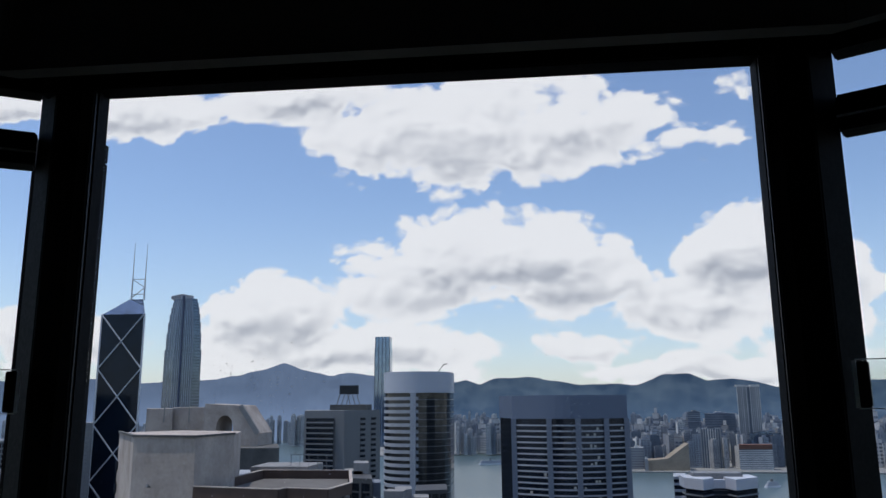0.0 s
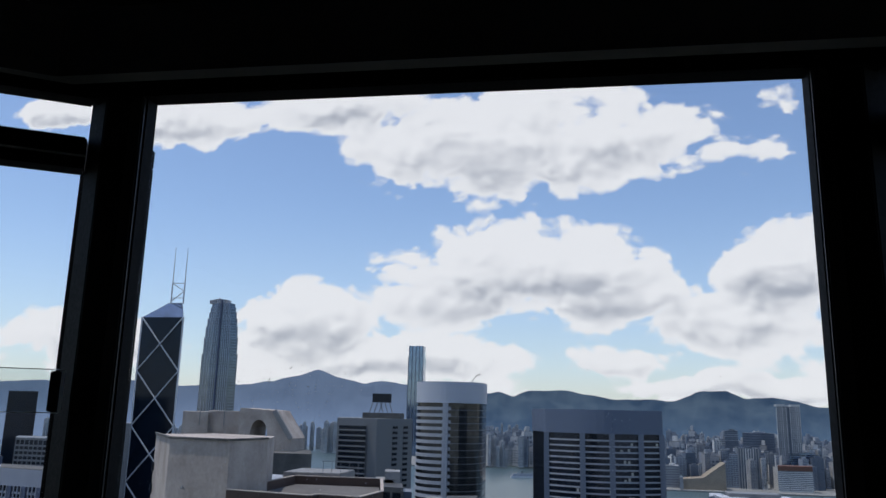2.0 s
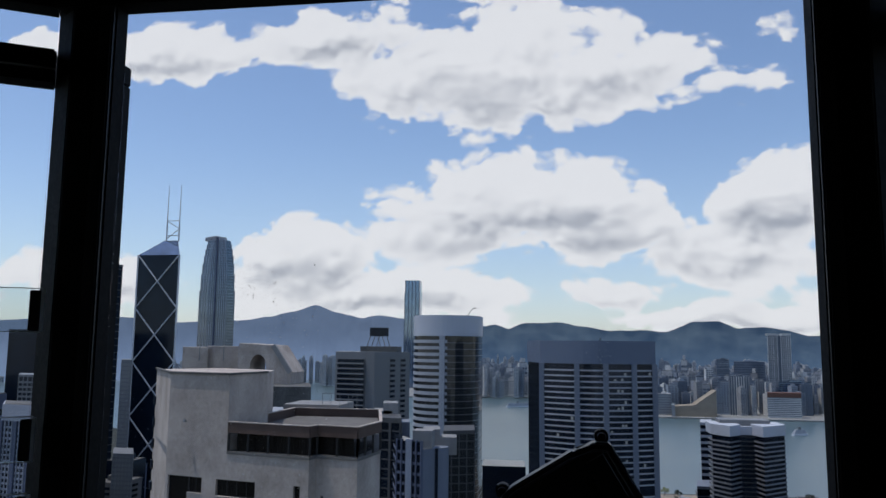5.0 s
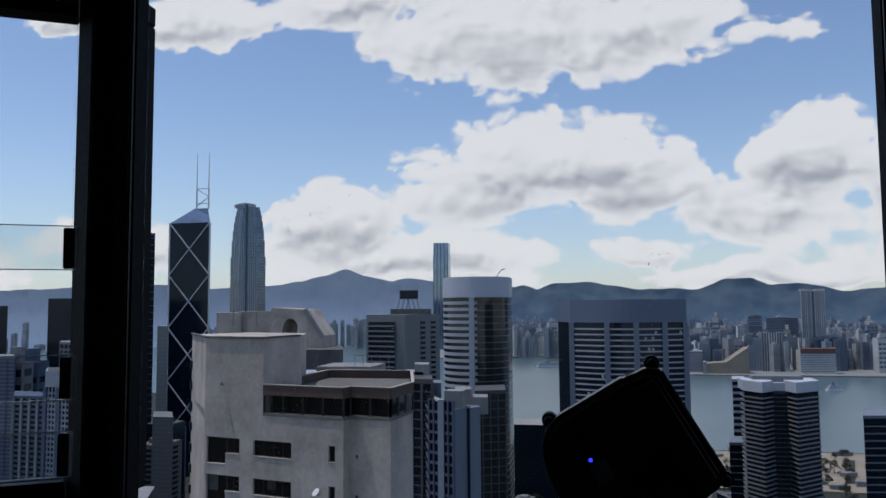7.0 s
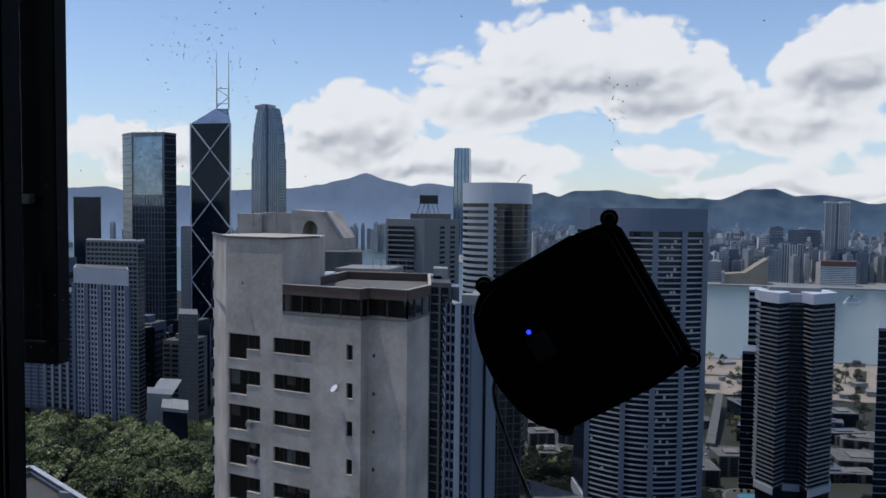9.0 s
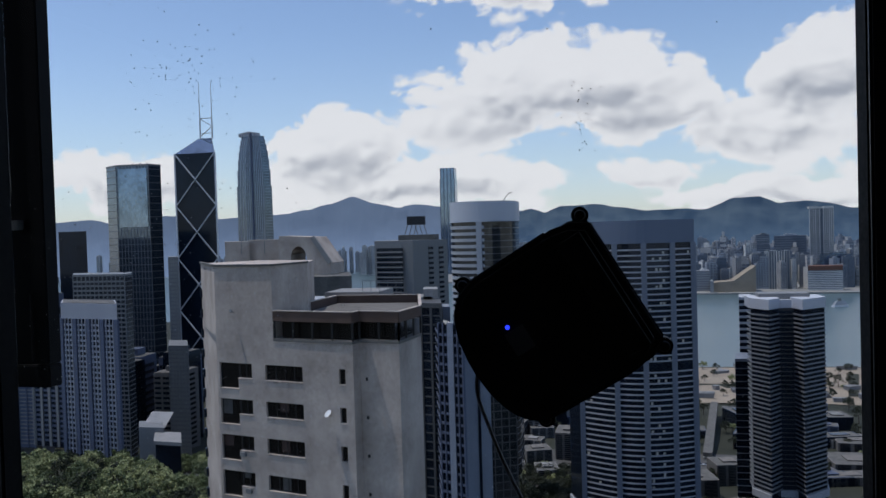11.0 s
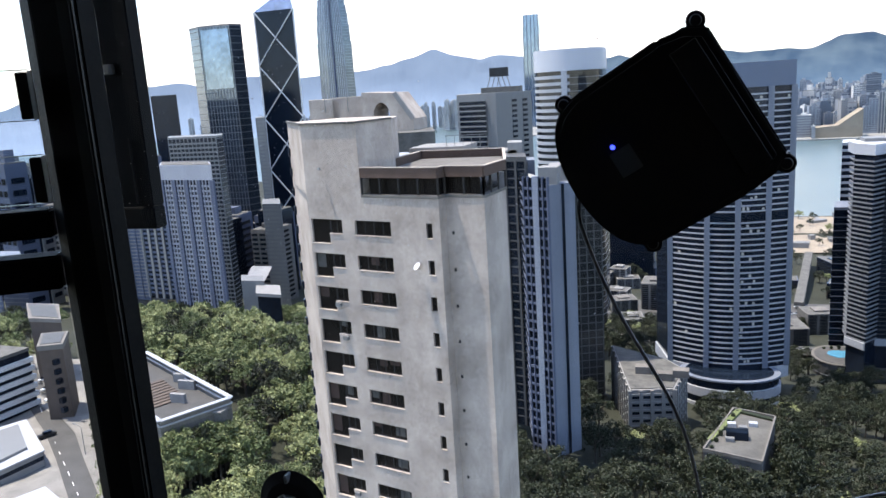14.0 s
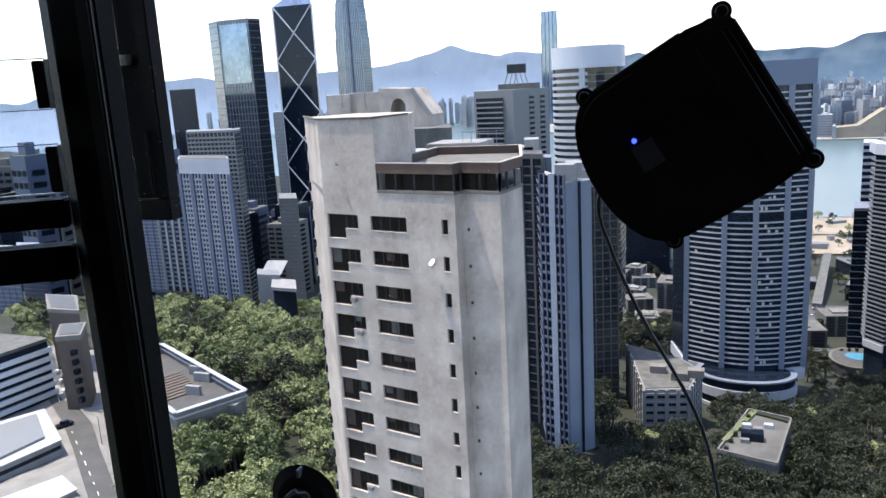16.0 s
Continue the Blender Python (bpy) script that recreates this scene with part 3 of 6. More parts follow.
part("wiping_pad", soften(flat_body([(x * 0.97, z * 0.97) for x, z in outline], -0.0065, -0.0155), 0.003), RUBBER, robot, "dark wiping pad against the glass")
for x, z in ((-0.115, 0.104), (0.115, 0.104), (-0.120, -0.104), (0.120, -0.104)):
    wheel = part("corner_roller", soften(disc(bmesh.new(), (x, -0.0065, z), (0, -1, 0), 0.0135, 0.0135, 0.028, 20), 0.003), RUBBER, robot)
    part("roller_cap", disc(bmesh.new(), (x, -0.0342, z), (0, -1, 0), 0.009, 0.007, 0.004, 16), BLACK, wheel)


def tube(name, points, r, mat, label, category, cyclic=False):
    cu = bpy.data.curves.new(name, "CURVE")
    cu.dimensions, cu.bevel_depth, cu.bevel_resolution, cu.resolution_u = "3D", r, 3, 8
    sp = cu.splines.new("NURBS")
    sp.points.add(len(points) - 1)
    for p, q_ in zip(sp.points, points):
        p.co = (*q_, 1)
    sp.use_endpoint_u, sp.order_u = True, 4
    me = bpy.data.meshes.new_from_object(new(name + "_path", cu))
    bpy.data.objects.remove(bpy.data.objects[name + "_path"])
    me.materials.clear()
    me.materials.append(mat)
    for p in me.polygons:
        p.use_smooth = True
    return tagged(new(name, me), label, category)


tube("power_cable", [(0.150, -0.035, 199.575), (0.135, -0.037, 199.545), (0.150, -0.03, 199.50), (0.175, -0.03, 199.43), (0.215, -0.035, 199.35), (0.262, -0.04, 199.275),
                     (0.298, -0.05, 199.20), (0.318, -0.07, 199.10), (0.335, -0.11, 199.0), (0.35, -0.15, 198.80), (0.40, -0.30, 198.45), (0.6, -0.6, 198.405), (1.0, -0.9, 198.405)], 0.0030, CABLE,
     "thin grey power cable hanging from the robot", "cable")
CORD = surface("pale nylon cord", (0.45, 0.45, 0.43), (0.6, 0.6, 0.57), 0.6, 60)
tube("safety_cord", [(-0.41, -0.05, 198.97), (-0.1, -0.06, 198.86), (0.25, -0.07, 198.88), (0.42, -0.05, 199.05), (0.52, -0.03, 199.115), (0.62, -0.03, 199.140), (0.69, -0.04, 199.10), (0.72, -0.09, 198.93), (0.74, -0.16, 198.7), (0.74, -0.3, 198.41)], 0.0028, CORD,
     "pale safety cord looped from the suction cup", "cord")
cup = thing("suction_cup", "black rubber suction cup stuck on the glass", "suction cup", (-0.412, 0.0, 198.982))
part("cup", soften(disc(bmesh.new(), (0, -0.0062, 0), (0, -1, 0), 0.070, 0.050, 0.0125, 40), 0.004, 3), RUBBER, cup, smooth=True)
part("knob", soften(disc(bmesh.new(), (0, -0.0192, 0), (0, -1, 0), 0.030, 0.024, 0.022, 28), 0.004, 3), BLACK, cup, smooth=True)
bm = bmesh.new()
pts = [(-0.030 + 0.060 * k / 14, -0.030 - 0.006 * math.sin(k), 0.002 + 0.028 * math.sin(math.pi * k / 14) ** 0.5) for k in range(15)]
for a, b in zip(pts, pts[1:]):
    bar(bm, a, b, 0.0022)
part("lever_rim", bm, CORD, cup, "pale curved line over the knob")
part("pull_tab", soften(box(bmesh.new(), -0.003, 0.003, -0.026, -0.006, 0.052, 0.068), 0.001), METAL, cup)


# ---- towers ----
def storeys(parent, name, plan, z0, z1, step, height, mat, out=0.4, label=""):
    """A slab edge at each storey, on one shared mesh."""
    me = mesh_of(name, prism(bmesh.new(), grown(plan, out), 0, height), mat)
    z, k = z0, 0
    while z + height <= z1:
        ob = part(name, me, mat, parent, label)
        ob.location = (0, 0, z)
        z += step
        k += 1


def ribs(parent, name, points, z0, z1, w, d, mat, label=""):
    me = mesh_of(name, box(bmesh.new(), -w / 2, w / 2, -d / 2, d / 2, z0, z1), mat)
    for x, y, turn in points:
        ob = part(name, me, mat, parent, label)
        ob.location, ob.rotation_euler = (x, y, 0), (0, 0, radians(turn))


def along(a, b, n, skip_ends=False):
    t = math.degrees(math.atan2(b[1] - a[1], b[0] - a[0]))
    ks = range(1, n) if skip_ends else range(n + 1)
    return [(a[0] + (b[0] - a[0]) * k / n, a[1] + (b[1] - a[1]) * k / n, t) for k in ks]


def quad(u0, u1, d0, d1, depth, tuck=0.03):
    """A plan with a front edge from (u0,d0) to (u1,d1); the flanks run back along the line of sight, tucked in a little."""
    w = (u1 - u0) * tuck
    return [spot(u0, d0), spot(u1, d1), spot(u1 - w, d1 + depth), spot(u0 + w, d0 + depth)]


# the near apartment tower
tower = thing("apartment_tower", "grey rendered apartment tower with deep window openings", "tower block")
TA, TB, TC, TD = (-36.6, 65.9), (-30.8, 57.5), (-25.1, 56.1), (-24.05, 61.3)
T3, TS, TM, TR = (-17.9, 54.3), (-17.64, 55.37), (-14.28, 54.55), (-13.63, 59.2)
FX, FY = 0.9713, -0.2379
NX, NY = 0.2379, 0.9713


def face_at(s, inset=0.0):
    return (TB[0] + FX * s + NX * inset, TB[1] + FY * s + NY * inset)


WALL_T = 0.45
core = [face_at(0.02, WALL_T), face_at(13.28, WALL_T), TS, TM, TR, (-17.5, 74), (-35.5, 74), TA]
part("wall_core", prism(bmesh.new(), core, 88, 191.55), CONCRETE, tower)
part("stair_shaft", prism(bmesh.new(), [TB, TC, TD, (-26, 68), (-33, 71), TA], 191.56, 197.45), CONCRETE, tower, "plain rendered shaft above the roof")
bm = bmesh.new()
for a, b in ((TA, TB), (TB, TC), (TC, TD)):
    bar(bm, (a[0], a[1], 197.52), (b[0], b[1], 197.52), 0.25, 0.16)
part("shaft_parapet", bm, ROOF_GREY, tower)
SB = [0.0, 0.25, 2.2, 3.6, 4.95, 8.6, 12.0, 12.57, 13.3]
TOP = 189.45
rows = 14
bm = bmesh.new()


def wall_block(bm, s0, s1, z0, z1):
    prism(bm, [face_at(s0), face_at(s1), face_at(s1, WALL_T), face_at(s0, WALL_T)], z0, z1)


wall_block(bm, 0.0, 13.3, TOP + 0.35, 191.56)
for k in range(rows):
    t = TOP - 3.0 * k
    wall_block(bm, 0.0, 0.25, t - 2.65, t + 0.349)
    wall_block(bm, 0.25, 12.57, t, t + 0.349)
    wall_block(bm, 3.6, 4.95, t - 2.65, t)
    wall_block(bm, 8.6, 12.0, t - 2.65, t)
    wall_block(bm, 12.57, 13.3, t - 2.65, t + 0.349)
    wall_block(bm, 2.2, 3.6, t - 2.65, t - 1.2)
    wall_block(bm, 4.95, 8.6, t - 2.65, t - 1.25)
    wall_block(bm, 0.25, 2.2, t - 2.65, t - 2.1)
    wall_block(bm, 12.0, 12.57, t - 2.65, t - 1.2)
wall_block(bm, 0.0, 13.3, 92, TOP - 3.0 * rows + 0.349)
part("front_wall", bm, CONCRETE, tower, "grey rendered front with streaks under the sills")


def opening(s0, s1, z0, z1, bars_):
    w = thing("window", "", "")
    w.parent = tower
    f = bmesh.new()
    n = bars_
    for k in range(n + 1):
        s = s0 + (s1 - s0) * k / n
        s = min(max(s, s0 + 0.04), s1 - 0.04)
        prism(f, [face_at(s - 0.035, 0.20), face_at(s + 0.035, 0.20), face_at(s + 0.035, 0.28), face_at(s - 0.035, 0.28)], z0 + 0.07, z1 - 0.06)
    for z in (z0, z1 - 0.06):
        prism(f, [face_at(s0, 0.20), face_at(s1, 0.20), face_at(s1, 0.28), face_at(s0, 0.28)], z, z + 0.06)
    part("window_frame", f, METAL if int(s0 * 3 + z0) % 3 == 0 else FRAME_EDGE, w)
    part("pane", prism(bmesh.new(), [face_at(s0, 0.24), face_at(s1, 0.24), face_at(s1, 0.255), face_at(s0, 0.255)], z0 + 0.01, z1 - 0.01), DARK_PANE, w)
    part("window_sill", prism(bmesh.new(), [face_at(s0 - 0.03, -0.05), face_at(s1 + 0.03, -0.05), face_at(s1 + 0.05, 0.0), face_at(s0 - 0.05, 0.0)], z0 - 0.06, z0), CONCRETE, w)


for k in range(rows):
    t = TOP - 3.0 * k
    opening(0.25, 2.2, t - 2.1, t, 1)
    opening(2.2, 3.6, t - 1.2, t, 2)
    opening(4.95, 8.6, t - 1.25, t, 4)
    opening(12.0, 12.57, t - 1.2, t, 1)
# assumed rods, added to cast long streak shadows down the front
for k, s_list in ((0, (6.2, 7.4)), (1, (5.6, 7.9)), (2, (6.8,)), (4, (6.0, 7.6)), (5, (5.4,)), (7, (6.6, 7.8))):
    for s in s_list:
        a, b_ = face_at(s, 0.05), face_at(s + 0.12, -0.75)
        part("drying_rod", bar(bmesh.new(), (*a, TOP - 3.0 * k - 1.32), (*b_, TOP - 3.0 * k - 1.22), 0.05), METAL, tower)
me = mesh_of("wall_vent", soften(box(bmesh.new(), -0.10, 0.10, -0.06, 0.06, 0, 0.26), 0.02), FRAME_EDGE)
for k in range(rows):
    part("wall_vent", me, FRAME_EDGE, tower, "small dark vent grille").location = (TS[0] + 0.55, TS[1] - 0.14, TOP - 1.0 - 3.0 * k)
r_ = random.Random(5)
for k in range(rows):
    t = TOP - 3.0 * k
    for s0, s1, h in ((0.35, 1.3, 1.9), (2.35, 3.0, 1.0), (5.1, 5.9, 1.1), (6.2, 7.0, 1.1), (7.3, 8.3, 1.1)):
        if r_.random() < 0.34:
            drop = h * r_.uniform(0.35, 1.0)
            part("curtain", prism(bmesh.new(), [face_at(s0, 0.228), face_at(s1, 0.228), face_at(s1, 0.238), face_at(s0, 0.238)], t - 0.07 - drop, t - 0.07), (CURTAIN, CURTAIN_RED)[r_.random() < 0.45], tower, "drawn curtain behind the pane")
    if r_.random() < 0.5:
        p = face_at(2.55 + r_.random() * 0.5, -0.12)
        ac = part("air_conditioner", soften(box(bmesh.new(), -0.28, 0.28, -0.16, 0.11, 0, 0.36), 0.03), METAL, tower, "small grey air-conditioner box")
        ac.matrix_basis = pose(*p, t - 1.66, 0, 0, -13.8)
# roof terrace with dark glazing under a rusty canopy
ring = [face_at(5.95, 0.0), face_at(13.3, 0.0), TS, TM, TR, (-16.2, 70), (-24.5, 70)]
part("terrace_glazing", prism(bmesh.new(), grown(ring, -0.7), 191.63, 193.0), DARK_PANE, tower, "dark terrace glazing")
part("terrace_roof", prism(bmesh.new(), grown(ring, -0.4), 193.0, 193.12), CONCRETE2, tower, "stained flat roof inside the boards")
for a, b in zip(ring, ring[1:] + ring[:1]):
    part("fascia_board", bar(bmesh.new(), (a[0], a[1], 193.42), (b[0], b[1], 193.42), 0.16, 0.80), ROOF_BROWN, tower, "rusty brown fascia board")
    part("board_cap", bar(bmesh.new(), (a[0], a[1], 193.86), (b[0], b[1], 193.86), 0.26, 0.07), CONCRETE, tower)
part("back_roof_room", soften(box(bmesh.new(), -25.8, -20.2, 70.2, 75.5, 191.6, 194.15), 0.06), RES_WHITE, tower, "white flat-roofed room on the roof")
rail = bmesh.new()
for k in range(7):
    bar(rail, (-22.0 + 0.85 * k, 70.6, 193.1), (-22.0 + 0.85 * k, 70.6, 195.2), 0.04)
bar(rail, (-22.1, 70.6, 195.2), (-16.8, 70.6, 195.2), 0.05)
part("roof_railing", rail, METAL, tower)
for x, y, t in along(ring[0], ring[1], 4) + along(ring[2], ring[3], 2) + along(ring[3], ring[4], 3):
    part("terrace_post", box(bmesh.new(), -0.07, 0.07, -0.07, 0.07, 191.63, 193.02), FRAME_EDGE, tower).location = (x * 0.995 - 0.1, y * 0.995 + 0.35, 0)
part("terrace_kerb", prism(bmesh.new(), grown(ring, 0.08), 191.40, 191.62), CONCRETE2, tower)
me = mesh_of("window_box", prism(bmesh.new(), [(-0.21, 0.30), (0.02, -0.03), (-0.18, -0.17), (-0.41, 0.16)][::-1], 0, 0.8), GLASS_DARK)
for k in range(26):
    part("window_box", me, GLASS_DARK, tower).location = (TA[0] + 0.42, TA[1] - 0.52, 194.2 - 1.9 * k)


def simple_tower(name, label, plan, z0, z1, body, step=3.6, band=1.2, band_mat=None, out=0.35, rib=None, category="tower", roof=None):
    t = thing(name, label, category)
    part("curtain_wall", prism(bmesh.new(), plan, z0, z1), body, t)
    if band_mat:
        storeys(t, "floor_band", plan, z0 + step, z1 - 0.2, step, band, band_mat, out)
    if rib:
        n, w, d, mat = rib
        for a, b in list(zip(plan, plan[1:]))[:2] + [(plan[-1], plan[0])]:
            ribs(t, "rib", along(a, b, n), z0, z1, w, d, mat)
    part("parapet", prism(bmesh.new(), grown(plan, out + 0.1), z1, z1 + 1.5), roof or band_mat or body, t)
    return t


# curved tower with pale crown
D = 420
t = thing("curved_tower", "round-cornered tower with white bands and pale crown", "tower")
c0 = spot(-0.142, D + 17)
plan = []
R = 0.0445 * D
for k in range(25):
    a = math.pi * (1.0 + k / 24)
    plan.append((c0[0] + R * math.cos(a), c0[1] + R * 0.95 * math.sin(a)))
plan += [(c0[0] + R, c0[1] + 18), (c0[0] - R, c0[1] + 18)]
part("curtain_wall", prism(bmesh.new(), plan, 60, level(0.012, D)), GLASS_GOLD, t)
half = [p for p in plan[:14]] + [(c0[0], c0[1] + 18), plan[-1]]
storeys(t, "floor_band", half, 66, level(0.010, D), 3.55, 1.75, ALU, 0.5)
storeys(t, "floor_band", plan, 66, level(0.010, D), 3.55, 0.35, METAL, 0.15)
part("crown", prism(bmesh.new(), grown(plan, 0.7), level(0.0122, D), level(0.0395, D)), CROWN_PALE, t, "pale plain crown")
ribs(t, "rib", [(plan[12][0], plan[12][1] - 0.5, 0)], 60, level(0.012, D), 3.0, 1.5, ALU)
bm = bmesh.new()
x, y = spot(-0.115, D + 8)
bar(bm, (x, y, level(0.0395, D)), (x + 3, y, level(0.0395, D) + 4), 0.35)
bar(bm, (x + 3, y, level(0.0395, D) + 4), (x + 5, y, level(0.0395, D) + 4.4), 0.5)
part("roof_crane", bm, METAL, t)

# big bowed tower with ribs
D = 352
t = thing("bowed_tower", "bowed blue-grey tower with white floor bands and ribs", "tower")
L_, R_ = spot(-0.0186, D), spot(0.1225, D)
front = []
for k in range(17):
    f = k / 16
    front.append((L_[0] + (R_[0] - L_[0]) * f, L_[1] + (R_[1] - L_[1]) * f - 9.0 * math.sin(math.pi * f)))
plan = front + [spot(0.120, D + 24), spot(-0.0355, D + 24)]
zb, zt = level(-0.37, D), level(-0.0212, D)
part("curtain_wall", prism(bmesh.new(), plan, zb, zt), GLASS_NAVY, t)
bow = front + [(R_[0] - 0.5, R_[1] + 5), (L_[0] + 0.5, L_[1] + 5)]
storeys(t, "floor_band", bow, zb + 2, zt - 0.5, 2.45, 0.66, ALU, 0.4)
part("plant_band", prism(bmesh.new(), grown(plan, 0.6), level(-0.180, D), level(-0.1735, D)), GLASS_DARK, t, "dark plant-floor band")
part("crown", prism(bmesh.new(), grown(plan, 0.6), zt, level(0.0075, D)), CROWN_BLUE, t, "plain blue-grey crown")
# cream panels stand in for reflections in the glass, densest in one bay
reflections = bmesh.new()
r_ = random.Random(11)
for i in range(16):
    a, b = Vector(front[i]), Vector(front[i + 1])
    out = Vector((b.y - a.y, a.x - b.x)).normalized() * 0.08
    z = zb + 2.75
    while z < zt - 2.5:
        for f in (0.12, 0.55):
            if r_.random() < (0.17 if 8 < i < 12 else 0.02) and not level(-0.184, D) < z < level(-0.171, D):
                p, q_ = a.lerp(b, f) + out, a.lerp(b, f + 0.33) + out
                prism(reflections, [tuple(p), tuple(q_), tuple(q_ - out * 0.9), tuple(p - out * 0.9)], z, z + r_.uniform(0.7, 1.6))
        z += 2.45
part("drawn_blinds", reflections, REFLECTED, t, "cream panels standing in for reflections in the panes", "stuff")
ribs(t, "rib", [(front[i][0], front[i][1] - 0.4, 0) for i in (0, 5, 9, 13, 16)], zb, zt, 2.3, 1.6, RIB, "vertical rib")
part("base_band", prism(bmesh.new(), grown(plan, 1.0), zb - 5.5, zb), ALU, t, "white band at the foot")
part("foot_wall", prism(bmesh.new(), grown(plan, -2.0), 40, zb - 5.5), GLASS_DARK, t)

podium = thing("oval_podium", "oval white-banded podium with dark glazing", "podium", (*spot(0.055, D - 10), 0))
ov = [(20.5 * math.cos(2 * math.pi * k / 36), 14 * math.sin(2 * math.pi * k / 36)) for k in range(36)]
zp = level(-0.385, D - 12)
part("glazing", prism(bmesh.new(), ov, 38, zp), GLASS_DARK, podium)
part("upper_ring", prism(bmesh.new(), grown(ov, 0.6), zp - 0.2, zp + 0.5), RIB, podium)
part("roof", prism(bmesh.new(), grown(ov, -2.0), zp + 0.5, zp + 0.7), GLASS_DARK, podium)
part("middle_ring", prism(bmesh.new(), grown(ov, 0.9), zp - 7.6, zp - 3.6), ALU, podium)
part("lower_ring", prism(bmesh.new(), grown(ov, 0.9), zp - 12.5, zp - 11.0), ALU, podium)

# blue-sided slab
D = 222
t = thing("blue_slab_tower", "slim apartment slab with blue-grey gable and balcony grid", "tower block")
p0, p1, p2, p3 = spot(-0.2063, D - 2), spot(-0.1741, D - 6), spot(-0.155, D - 6), spot(-0.1385, D + 1)
zt = level(-0.131, D)
plan = [p1, p3, (p3[0] - 4, p3[1] + 14), (p1[0] - 10, p1[1] + 12)]
part("gable", prism(bmesh.new(), plan, 86, zt), SLAB_BLUE, t, "steel-blue tiled gable wall")
mx, my = (p1[0] * 0.45 + p3[0] * 0.55), (p1[1] * 0.45 + p3[1] * 0.55)
ribs(t, "rib", [(mx, my - 0.2, 20)], 86, zt, 0.8, 0.6, GLASS_NAVY, "dark vertical strip")
plan2 = [p0, (p1[0] - 0.1, p1[1] + 0.1), (p1[0] - 8, p1[1] + 14), (p0[0] - 4, p0[1] + 14)]
part("balcony_wall", prism(bmesh.new(), plan2, 86, level(-0.122, D)), GLASS_DARK, t)
storeys(t, "balcony", plan2, 88, level(-0.123, D), 2.9, 0.75, RES_BLUE, 0.4)
ribs(t, "rib", along(p0, p1, 5), 86, level(-0.12, D), 0.35, 1.0, RES_BLUE)
ribs(t, "rib", [((p0[0] + p1[0]) / 2, (p0[1] + p1[1]) / 2 - 0.3, 0)], 86, level(-0.119, D), 1.7, 1.4, LILAC, "pale vertical pier")
part("lift_room", box(bmesh.new(), p1[0] - 3, p1[0] + 2.5, p1[1] + 2, p1[1] + 8, zt, zt + 5), RES_WHITE, t)

simple_tower("dark_slab_tower", "dark glass apartment tower behind the slab", quad(-0.2575, -0.202, 240, 236, 14), 86, level(-0.10, 240), GLASS_NAVY, 2.9, 0.45, CLADDING, 0.2, (4, 0.8, 0.8, CLADDING))
simple_tower("dark_office_tower", "dark office block low beside the bowed tower", quad(-0.0944, -0.0394, 740, 740, 40), 4, level(-0.1547, 740), GLASS_DARK, 3.6, 0.5, GLASS_NAVY, 0.2)
t = simple_tower("brown_glass_tower", "brown-grey glass tower beside the blue slab", quad(-0.145, -0.105, 300, 305, 20), 60, level(-0.115, 300), GLASS_GOLD, 3.2, 0.4, CLADDING, 0.2, (4, 0.4, 0.4, CLADDING))

# striped tower on the right
D = 400
t = thing("striped_tower", "dark tower with white zigzag floor stripes", "tower")
a, b, c, d_ = spot(0.1895, D + 6), spot(0.2105, D - 4), spot(0.250, D - 4), spot(0.2745, D + 8)
m0, m1 = spot(0.222, D + 4), spot(0.240, D + 4)
zb, zt = level(-0.335, D), level(-0.107, D)
plan = [a, b, m0, m1, c, d_, spot(0.272, D + 30), spot(0.192, D + 30)]
part("curtain_wall", prism(bmesh.new(), plan, 40, zt), GLASS_NAVY, t)
for seg in ([a, b, m0], [m1, c, d_]):
    q4 = seg + [(seg[-1][0], seg[-1][1] + 9), (seg[0][0], seg[0][1] + 9)]
    storeys(t, "floor_band", q4, zb, zt - 0.3, 2.2, 0.75, BAND_GREY, 0.4)
storeys(t, "floor_line", [m0, m1, (m1[0], m1[1] + 6), (m0[0], m0[1] + 6)], zb, zt - 0.3, 2.2, 0.4, CLADDING, 0.15)
part("base", prism(bmesh.new(), grown(plan, 1.0), zb - 3.5, zb), ALU, t)
for seg in ([a, b, m0], [m1, c, d_]):
    part("crown", prism(bmesh.new(), grown(seg + [(seg[-1][0], seg[-1][1] + 14), (seg[0][0], seg[0][1] + 14)], 0.6), zt, level(-0.0942, D)), CROWN_PALE, t)
part("crown", prism(bmesh.new(), [(m0[0] - 4, m0[1] + 3), (m1[0] + 4, m1[1] + 3), (m1[0] + 4, m1[1] + 20), (m0[0] - 4, m0[1] + 20)], zt, level(-0.0972, D)), CROWN_PALE, t)
part("plant_room", box(bmesh.new(), m0[0] - 8, m1[0] + 9, m0[1] + 6, m0[1] + 18, level(-0.0972, D), level(-0.090, D)), METAL, t)

simple_tower("louvred_tower", "white round-banded tower behind the striped one", quad(0.176, 0.190, 470, 470, 20), 40, level(-0.095, 470), GLASS_NAVY, 3.6, 1.4, ALU, 0.5)
simple_tower("grey_podium_tower", "dark grey block beside the striped tower", quad(0.170, 0.190, 440, 440, 20), 30, level(-0.172, 440), GLASS_DARK, 3.6, 0.4, RIB, 0.2)
simple_tower("edge_tower", "dark grey office tower at the view's edge", quad(0.3235, 0.40, 420, 425, 30), 30, level(-0.137, 420), GLASS_DARK, 3.6, 0.6, RIB, 0.3)

